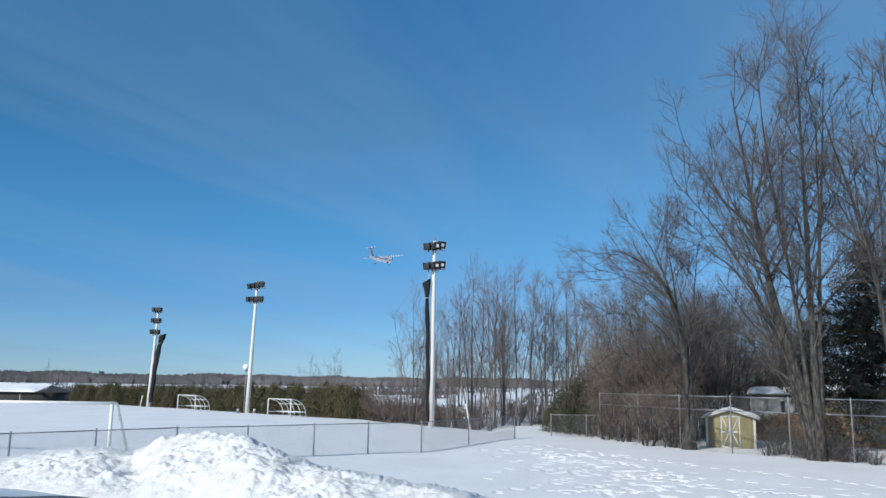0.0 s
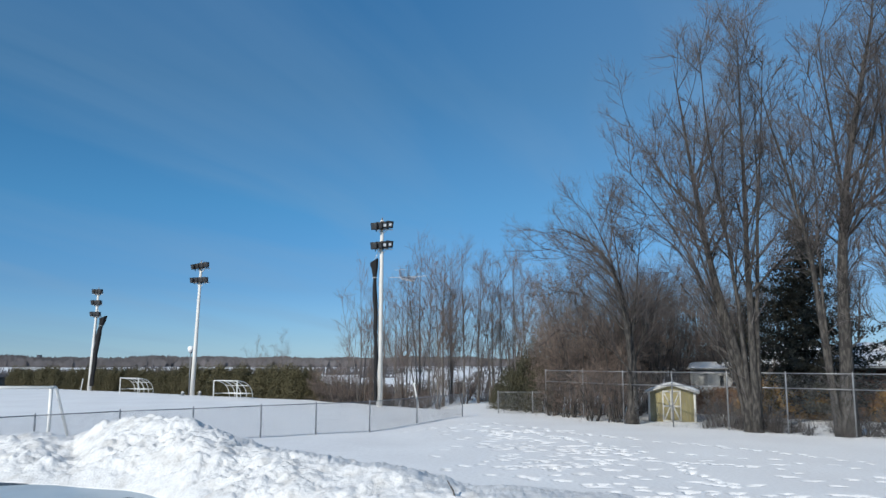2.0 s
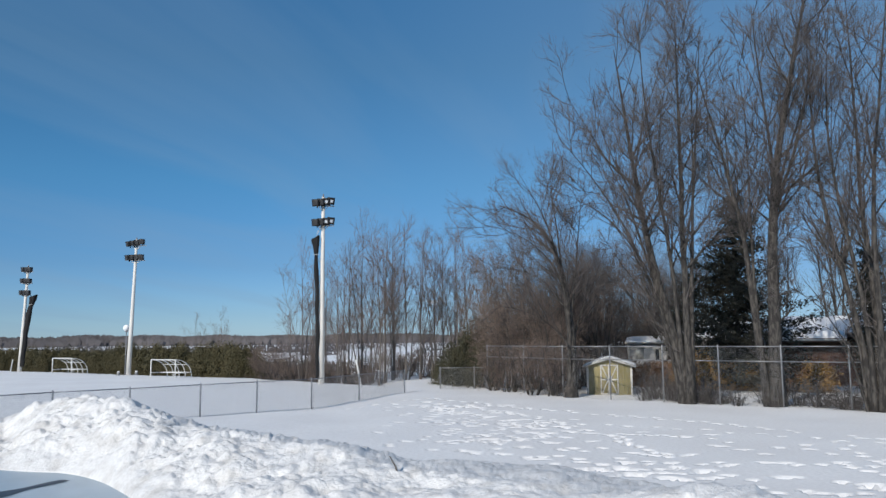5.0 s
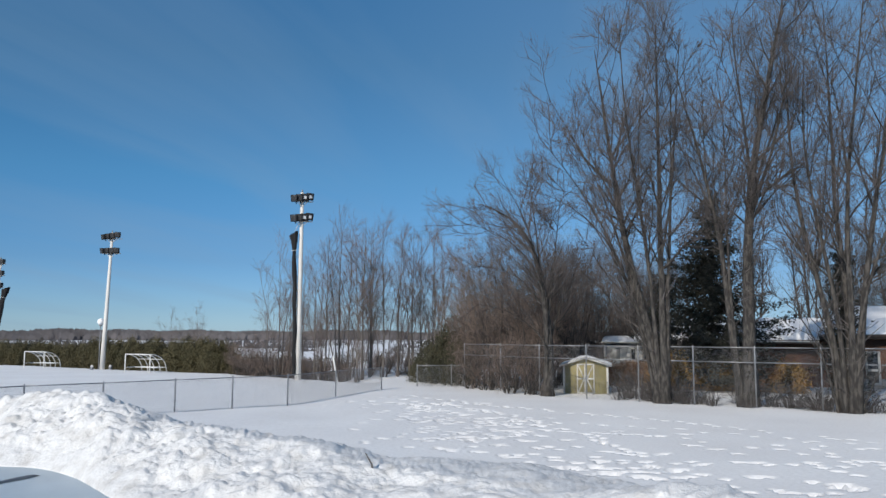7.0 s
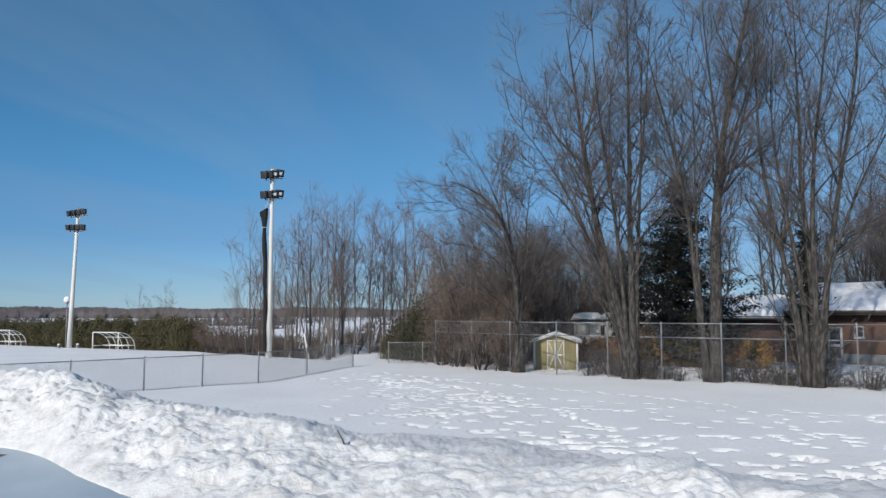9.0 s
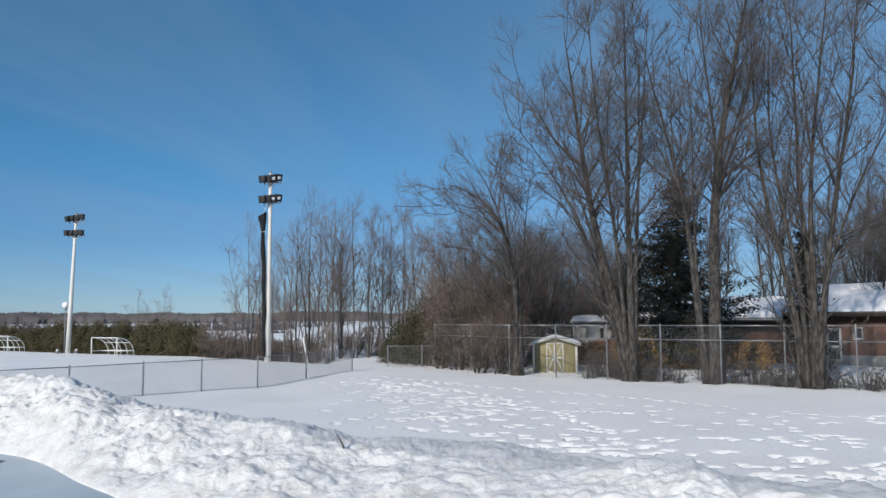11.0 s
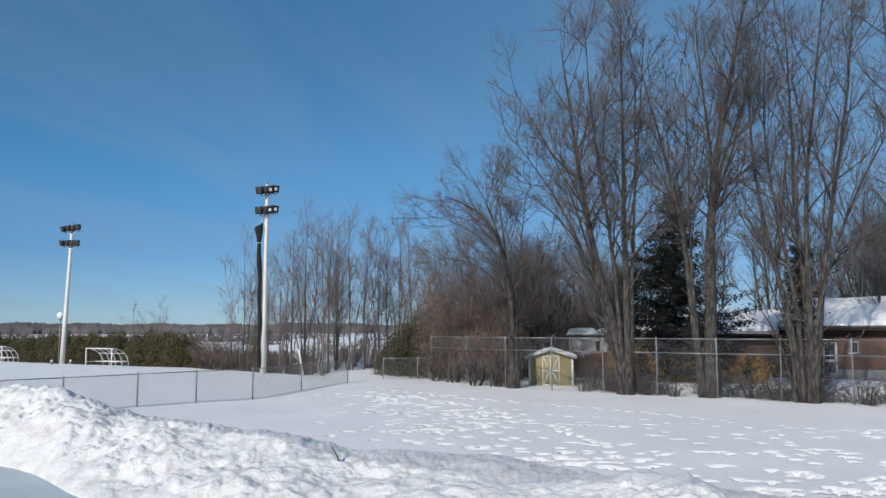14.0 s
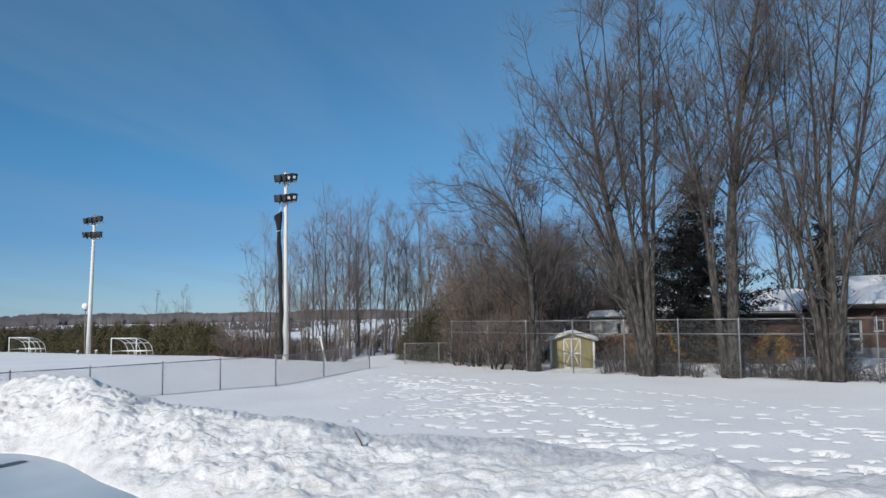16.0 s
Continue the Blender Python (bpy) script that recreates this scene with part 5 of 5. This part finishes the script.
def poplar_stems(seed, h, n):
    """A clump of slim stems that spread like a fan."""
    rng = np.random.RandomState(seed)
    out = []
    for k in range(n):
        l, a, hh = (0.2 if k == 0 else rng.uniform(1.2, 3.2)), rng.uniform(0, 6.28), h * (1 if k == 0 else rng.uniform(0.6, 0.95))
        out.append(([(0.2 * math.cos(a), 0.2 * math.sin(a), -0.3), (0.28 * l * math.cos(a), 0.28 * l * math.sin(a), hh * 0.4), (l * math.cos(a), l * math.sin(a), hh)], 0.085 if k == 0 else rng.uniform(0.045, 0.07)))
    return out


POP = [bare_tree_meshes(300 + k, poplar_stems(300 + k, 11.6, n), 11, 5, 5, TWIG_PALE, (22, 44), (0.14, 0.32), 0.22, 0.45, 0, 0.06, 0.78, BARK_PALE) for k, n in enumerate((3, 4, 3, 4))]
for k, (x, y, h) in enumerate([(-3.4, 67.5, 7.0), (-2.4, 66.0, 10.4), (-0.6, 68.0, 9.4), (0.4, 65.0, 9.0), (1.2, 66.5, 11.6), (2.2, 64.0, 12.0), (3.1, 67.5, 12.4), (4.0, 64.5, 12.3), (4.9, 66.8, 11.8), (5.9, 65.0, 11.7), (7.4, 69.0, 11.8), (8.3, 66.5, 12.2), (9.4, 69.5, 11.7), (10.3, 66.2, 11.4), (11.6, 68.6, 11.2), (12.9, 64.0, 10.8), (2.7, 70.5, 10.8), (-1.7, 70.0, 8.6), (14.8, 66.0, 10.5), (5.2, 70.0, 12.2), (0.8, 71.5, 10.5), (10.9, 71.5, 12.0), (3.7, 61.8, 10.6), (12.0, 62.0, 10.2), (7.0, 65.4, 9.0)]):
    plant("young_bare_tree", POP[k % 4], pose(x, y, -0.5 if x < 4 else -0.1, 0, 0, rng.uniform(0, 360)) @ Matrix.Scale(0.98 * (h + 0.4) / 11.6, 4), "slender bare young tree with upright pale twigs", "tree", "bare young trees beyond the pitch")
for x, y, s in [(-4.6, 68.5, 1.0), (-3.2, 66.6, 0.9), (-1.6, 66.2, 0.8), (2.6, 63.0, 0.55), (-5.6, 71.5, 1.1), (-2.6, 69.0, 1.0), (0.0, 68.5, 0.7), (5.0, 68.5, 0.5), (9.8, 67.0, 0.7), (11.2, 65.5, 1.1), (12.6, 67.5, 1.2), (-4.0, 72.5, 1.1), (10.4, 63.5, 0.8), (1.4, 69.5, 0.8), (3.6, 70.5, 0.8), (6.6, 71.0, 0.8), (7.9, 69.5, 0.7), (2.6, 61.4, 0.5), (1.6, 65.8, 0.7), (0.0, 65.5, 0.7), (8.2, 67.5, 0.6), (-1.2, 63.6, 0.6), (7.5, 82.0, 0.8), (8.8, 90.0, 0.9), (6.0, 78.0, 0.7), (9.8, 86.0, 0.8), (7.0, 95.0, 0.9), (4.6, 88.0, 0.8), (10.8, 80.0, 0.8), (3.4, 80.5, 0.7)]:
    plant("low_shrub", LOWTH[0], pose(x, y, -0.6, 0, 0, rng.uniform(0, 360)) @ Matrix.Scale(s, 4), "low leafless brown bush at the edge of the pitch", "shrub", "bushes at the edge of the pitch", ("trunk", "crown"))
for x, y, h in [(-16.5, 101.0, 6.6), (-13.6, 102.0, 7.2), (-62.5, 128.0, 6.0)]:
    plant("young_bare_tree", POP[1], pose(x, y, -0.9, 0, 0, rng.uniform(0, 360)) @ Matrix.Scale(h / 11.6, 4), "small bare tree rising behind the cedar hedge", "tree", "bare young trees beyond the pitch")


# ---- evergreens ----
def leafy(rng, centres, n, spread, size, flat=0.5):
    """Many small leaf-spray triangles scattered round centres."""
    c = centres[rng.randint(0, len(centres), n)] + rng.normal(0, 1, (n, 3)) * spread
    a = rng.normal(size=(n, 3)) * np.array([1, 1, flat])
    a /= np.linalg.norm(a, axis=1, keepdims=True)
    b = np.cross(a, rng.normal(size=(n, 3)))
    b /= np.linalg.norm(b, axis=1, keepdims=True)
    s = rng.uniform(0.6, 1.4, (n, 1)) * size
    V = np.stack([c - b * s * 0.35, c + b * s * 0.35, c + a * s], 1)
    return V.reshape(-1, 3), np.arange(3 * n).reshape(-1, 3)


def cedar_meshes(seed, h, w, n=7500, mat=None):
    rng = np.random.RandomState(seed)
    pts = []
    for _ in range(170):
        z = h * rng.uniform(0.02, 1.0) ** 0.9
        rad = w * (1 - (z / h) ** 4) * rng.uniform(0.55, 1.0) + 0.06
        a = rng.uniform(0, 6.28)
        pts.append((rad * math.cos(a), rad * math.sin(a), z * rng.uniform(0.96, 1.06)))
    leaves = Geo().add(*leafy(rng, np.array(pts), n, (0.2, 0.2, 0.32), 0.10, 2.6))
    return Geo().tube([(0, 0, -0.3), (0.02, 0, h * 0.5), (0, 0, h * 0.9)], [0.07, 0.05, 0.015], 6).mesh("trunk", BARK), leaves.mesh("foliage", mat or CEDAR)


CED = [cedar_meshes(401, 3.2, 1.15), cedar_meshes(402, 3.5, 1.1), cedar_meshes(403, 3.1, 1.2), cedar_meshes(404, 3.3, 1.25)]
hx, hy = np.array([-53.0, -44.0, -30.0, -18.0, -8.0, -6.6]), np.array([116.0, 110.0, 97.0, 85.0, 74.5, 73.2])
hs = np.r_[0, np.cumsum(np.hypot(np.diff(hx), np.diff(hy)))]
for k, d in enumerate(np.arange(0, hs[-1], 0.72)):
    x, y = np.interp(d, hs, hx) + rng.normal(0, 0.3), np.interp(d, hs, hy) + rng.normal(0, 0.7) + 0.9
    s = rng.uniform(0.92, 1.08) * (1.06 if d > 40 else 0.98)
    plant("cedar_shrub", CED[k % 4], pose(x, y, -1.3, 0, 0, rng.uniform(0, 360)) @ Matrix.Scale(s, 4), "olive-green winter cedar in a dense hedge behind the pitch", "shrub", "cedar hedge behind the pitch", ("trunk", "foliage"))
DARKBUSH = cedar_meshes(405, 3.0, 1.1, 5600, BUSH)
for x, y, s in [(8.3, 56.2, 0.95), (9.1, 54.8, 1.1), (9.9, 53.4, 0.95), (7.6, 57.4, 0.6), (10.2, 56.2, 1.45)]:
    plant("evergreen_bush", DARKBUSH, pose(x, y, -0.3, 0, 0, rng.uniform(0, 360)) @ Matrix.Scale(s, 4), "dark green bushy evergreen beside the footpath gap", "shrub", "", ("trunk", "foliage"))


def spruce_meshes(seed, h, w, whorls=24, per=9, droop=-0.2):
    rng = np.random.RandomState(seed)
    P, R, centres = [], [], []
    for k in range(whorls):
        u = k / whorls
        z = h * (0.06 + 0.92 * u)
        for _ in range(per):
            a = rng.uniform(0, 6.28)
            L = w * (1 - u) ** 0.8 * rng.uniform(0.35, 1.2) * (1 + 0.25 * math.sin(3 * a + 9 * u)) + 0.15
            if rng.rand() < 0.12:
                continue
            q = np.linspace(0, 1, 5)
            dz = droop * L * q + 0.25 * L * q ** 3 + rng.normal(0, 0.06)
            line = np.stack([L * q * math.cos(a), L * q * math.sin(a), z + dz], 1)
            P.append(line)
            R.append(0.03 * (1 - 0.8 * q) * (1.3 - u))
            for s in np.linspace(0.2, 1, max(3, int(L * 4))):
                centres.append([L * s * math.cos(a), L * s * math.sin(a), z + droop * L * s + 0.25 * L * s ** 3])
    trunk = Geo().tube([(0, 0, -0.3), (0, 0, h * 0.5), (0, 0, h)], [0.2, 0.12, 0.015], 8).tubes(np.array(P), np.array(R), 4)
    return trunk.mesh("trunk", BARK), Geo().add(*leafy(rng, np.array(centres), len(centres) * 15, (0.22, 0.22, 0.13), 0.15, 0.6)).mesh("foliage", NEEDLE)


plant("spruce_tree", spruce_meshes(501, 12.4, 4.9, 27, 13), pose(24.4, 46.0, -0.2), "dark green spruce with drooping layered boughs behind the bare trees", "tree", "", ("trunk", "foliage"))
plant("spruce_tree", spruce_meshes(502, 8.6, 1.3, 20, 8), pose(29.4, 40.6, -0.2), "narrow dark evergreen behind the many-stemmed tree", "tree", "", ("trunk", "foliage"))
plant("spruce_tree", spruce_meshes(503, 7.5, 2.4, 16, 8), pose(22.6, 48.6, -0.2), "smaller dark spruce beside the taller one", "tree", "", ("trunk", "foliage"))


def hedge_meshes(seed, w, h, mat, n=3200):
    rng = np.random.RandomState(seed)
    c = np.stack([rng.uniform(-w / 2, w / 2, 90), rng.normal(0, 0.25, 90), h * rng.uniform(0.05, 1.0, 90)], 1)
    stems = [([(x, 0, -0.2), (x + rng.normal(0, 0.15), rng.normal(0, 0.1), h * 0.9)], 0.02) for x in np.linspace(-w / 2, w / 2, 7)]
    P, R = stem_lines(rng, stems, 6, 0.08)
    return Geo().tubes(P, R, 5).mesh("trunk", BARK), Geo().add(*leafy(rng, c, n, (0.16, 0.16, 0.14), 0.10, 1.0)).mesh("foliage", mat)


HB, HO = hedge_meshes(601, 1.9, 1.75, DRYLEAF, 5200), hedge_meshes(602, 1.5, 1.6, OCHRE, 4200)
for k in range(9):
    x, y = 18.9 + k * 1.04, 51.3 - k * 1.04
    plant("dry_hedge_shrub", HB, pose(x, y, -0.1, 0, 0, -45 + rng.normal(0, 6)) @ Matrix.Scale(rng.uniform(0.85, 1.05), 4), "hedge shrub with dry russet-brown leaves behind the fence", "shrub", "russet garden hedge", ("trunk", "foliage"))
for x, y, s in [(21.5, 46.0, 1.5), (23.3, 45.6, 1.0), (24.8, 44.5, 1.1), (27.2, 42.6, 1.1), (24.0, 45.1, 1.0)]:
    plant("ochre_shrub", HO, pose(x, y, -0.1, 0, 0, -45 + rng.normal(0, 20)) @ Matrix.Scale(s, 4), "garden shrub holding dry ochre-yellow leaves", "shrub", "ochre garden shrubs", ("trunk", "foliage"))


# ---- distance ----
def far_woods():
    rng = np.random.RandomState(9)
    g = Geo()
    n = 8500
    az = np.radians(rng.uniform(-48, 60, n))
    r = rng.uniform(760, 1100, n)
    h = rng.uniform(7.4, 10.4, n) * (1 + 0.12 * np.sin(az * 31) * np.sin(az * 7 + 1) + 0.07 * np.sin(az * 83)) * r / 900
    for _ in range(7):
        w = rng.uniform(1.2, 3.0, n)
        off = rng.normal(0, 3.0, n)
        cx, cy = r * np.sin(az) + off * np.cos(az), r * np.cos(az) - off * np.sin(az)
        tx, ty = np.cos(az), -np.sin(az)
        hh = h * rng.uniform(0.45, 1.0, n)
        dpt = rng.uniform(-0.4, 0.4, n)
        V = np.stack([np.stack([cx - tx * w * 0.5, cy - ty * w * 0.5 + dpt, np.full(n, -1.5)], 1), np.stack([cx + tx * w * 0.5, cy + ty * w * 0.5 - dpt, np.full(n, -1.5)], 1), np.stack([cx + tx * w * 1.0, cy + ty * w * 1.0, hh * 0.7], 1), np.stack([cx + tx * rng.normal(0, 0.6, n), cy, hh], 1), np.stack([cx - tx * w * 1.0, cy - ty * w, hh * 0.66], 1)], 1)
        g.add(V.reshape(-1, 3), np.arange(5 * n).reshape(-1, 5))
    tagged(part("far_woods", g, FARWOOD), "belt of bare grey-brown woods along the horizon", "woods", kind="stuff")


far_woods()


def field_brush():
    """Weeds and bush rows that break up the snow of the far fields."""
    rng = np.random.RandomState(19)
    g = Geo()
    n = 40000
    az = np.radians(rng.uniform(-45, 40, n))
    r = rng.choice([84, 100, 122, 150, 185, 230, 300, 380, 520], n, p=[0.07, 0.09, 0.12, 0.15, 0.16, 0.14, 0.12, 0.08, 0.07]) * rng.normal(1, 0.03, n)
    keep = smooth_noise(np.degrees(az) * 1.0, r * 0.02, 5, 6, 0.7) > -0.3
    keep &= (r > 140) | (az > radians(-6))
    az, r = az[keep], r[keep]
    x, y = r * np.sin(az), r * np.cos(az)
    m = len(x)
    h = rng.uniform(0.3, 2.0, m) * (0.6 + r / 450)
    # the rough ground between the pitch and the far fields
    k = 7000
    az2, r2 = np.radians(rng.uniform(-8, 17, k)), rng.uniform(76, 135, k)
    x, y, r = np.r_[x, r2 * np.sin(az2)], np.r_[y, r2 * np.cos(az2)], np.r_[r, r2]
    h, m = np.r_[h, rng.uniform(0.1, 0.9, k)], m + k
    P = np.stack([np.stack([x, y, np.full(m, -1.3)], 1), np.stack([x + rng.normal(0, 0.3, m), y, h - 0.9], 1)], 1)
    g.tubes(P, np.stack([rng.uniform(0.04, 0.35, m) * r / 220, np.full(m, 0.02)], 1), 3)
    tagged(part("field_brush", g, FARWOOD), "brown weeds and bush rows across the snowy far fields", "brush", kind="stuff")


field_brush()


def far_block():
    t = thing("far_building", pose(-388, 918, -1, 0, 0, 20) @ Matrix.Scale(0.8, 4), "far grey block building on the horizon", "building")
    part("wall", Geo().box((-3.2, -4, 0), (3.2, 4, 15)), FARROOF, t)
    part("roof", Geo().box((-3.4, -4.2, 15.01), (3.4, 4.2, 15.6)), FARROOF, t)
    for k in range(3):
        part("window", Geo().box((-2.8 + 2 * k, -4.1, 9), (-1.7 + 2 * k, -4.02, 11)), GLASS, t)


far_block()


# ---- small things ----
def dead_stick(az, q, h, lean, turn):
    x, y, z = bank_point(az, q)
    t = thing("dead_stick", pose(x, y, z - 0.08, 0, lean, turn), "bent grey stick poking out of the snow bank", "stick")
    part("stem", Geo().tube([(0, 0, 0), (0.01, 0, h * 0.5), (-0.02, 0.01, h)], [0.012, 0.010, 0.006], 6), DEADSTICK, t)


dead_stick(4.6, 0.93, 0.24, -16, 0)
dead_stick(6.6, 1.0, 0.16, -74, 0)


# ---- the landing aircraft: nose along local +y ----
def aircraft():
    t = thing("turboprop_aircraft", pose(0, 0, 0), "white twin turboprop airliner with high wing and T-tail, wheels down", "aircraft")
    f = Geo()
    lathe(f, [(-11.6, 0.05), (-11.0, 0.35), (-8.5, 0.85), (-5.5, 1.25), (-3, 1.35), (6.5, 1.35), (8.5, 1.2), (9.6, 0.85), (10.3, 0.4), (10.5, 0.03)], 18, "y")
    part("fuselage", f, PLANE_WHITE, t, smooth=True)
    part("cheat_line", Geo().box((-1.365, -8, -0.1), (1.365, 7.5, 0.25)), PLANE_GREY, t, "grey window band")
    part("windscreen", Geo().box((-0.7, 8.75, 0.55), (0.7, 9.15, 0.95)), GLASS, t)

    def aerofoil(name, span, c0, c1, y, z, thick, parent, mat, vertical=False, sweep=0.0):
        g = Geo()
        prof = [(0.5, 0.0), (0.2, 0.5), (-0.5, 0.08), (-0.5, -0.08), (0.2, -0.5)]
        V = []
        for s, c in ((-1, c1), (0, c0), (1, c1)) if not vertical else ((0, c0), (1, c1)):
            for a, b in prof:
                yy = y + a * c - abs(s) * sweep
                V.append((b * thick, yy, z + s * span) if vertical else (s * span, yy, z + b * thick))
        n = len(prof)
        rows = len(V) // n
        fc = [(r * n + k, r * n + (k + 1) % n, (r + 1) * n + (k + 1) % n, (r + 1) * n + k) for r in range(rows - 1) for k in range(n)]
        g.add(V, fc)
        g.f.append(np.array([[0, 1, 2, 3, 4]]))
        g.f.append(np.array([[len(V) - 1 - k for k in range(5)]]))
        return part(name, g, mat, parent)

    aerofoil("wing", 12.95, 2.6, 1.3, 1.0, 1.45, 0.38, t, PLANE_WHITE)
    aerofoil("tail_fin", 4.2, 3.6, 2.2, -9.6, 0.6, 0.3, t, PLANE_GREY, True, 1.6)
    aerofoil("tailplane", 3.95, 1.7, 1.1, -11.2, 4.8, 0.22, t, PLANE_WHITE)
    for s in (-1, 1):
        e = Geo()
        lathe(e, [(-3.6, 0.15), (-2.4, 0.5), (0.5, 0.62), (2.6, 0.55), (3.4, 0.35), (3.45, 0.02)], 12, "y", (s * 3.9, 1.0, 1.0))
        nac = part("engine_nacelle", e, PLANE_WHITE, t, smooth=True)
        p = Geo()
        for k in range(4):
            a = k * math.pi / 2 + 0.4
            ca, sa = math.cos(a), math.sin(a)
            p.add([(s * 3.9 + ca * 0.2 - sa * 0.12, 4.5, 1.0 + sa * 0.2 + ca * 0.12), (s * 3.9 + ca * 1.9 - sa * 0.1, 4.48, 1.0 + sa * 1.9 + ca * 0.1), (s * 3.9 + ca * 1.9 + sa * 0.1, 4.52, 1.0 + sa * 1.9 - ca * 0.1), (s * 3.9 + ca * 0.2 + sa * 0.12, 4.5, 1.0 + sa * 0.2 - ca * 0.12)], [(0, 1, 2, 3)])
        lathe(p, [(4.35, 0.25), (4.75, 0.12), (4.85, 0.01)], 8, "y", (s * 3.9, 0, 1.0))
        part("propeller", p, PLANE_GREY, nac)
        part("main_gear_leg", Geo().tube([(s * 3.9, 0.0, 0.6), (s * 3.9, -0.2, -2.0)], 0.11, 6), PLANE_GREY, t)
        for d in (-0.22, 0.22):
            part("wheel", lathe(Geo(), [(-0.14, 0.05), (-0.14, 0.42), (0.14, 0.42), (0.14, 0.05)], 14, "x", (s * 3.9 + d, -0.2, -2.1)), PLANE_DARK, t)
    part("nose_gear_leg", Geo().tube([(0, 8.0, -1.0), (0, 8.1, -2.1)], 0.09, 6), PLANE_GREY, t)
    part("nose_wheel", lathe(Geo(), [(-0.1, 0.05), (-0.1, 0.34), (0.1, 0.34), (0.1, 0.05)], 12, "x", (0, 8.1, -2.2)), PLANE_DARK, t)
    return t


plane = aircraft()


def motions():
    """The aircraft sinks away to the right and rolls out beyond the trees."""
    rows = []
    for t, x, y, z, pitch in ((0.0, -34.2, 426.6, 68.9, 1.0), (0.8, -16.5, 455.0, 64.0, 1.0), (1.5, -0.5, 484.0, 59.5, 1.0), (2.5, 20.0, 521.0, 51.7, 1.0), (4.2, 58.0, 584.0, 38.0, 1.0), (6.5, 110.0, 668.0, 19.0, 2.0), (9.2, 170.0, 768.0, 3.5, 4.0), (10.5, 200.0, 815.0, 2.2, 1.0), (13.0, 252.0, 900.0, 2.0, 0.0), (16.0, 300.0, 975.0, 2.0, 0.0)):
        rows.append((t, pose(x, y, z, pitch, 0, -27)))
    walk(plane, rows)


motions()
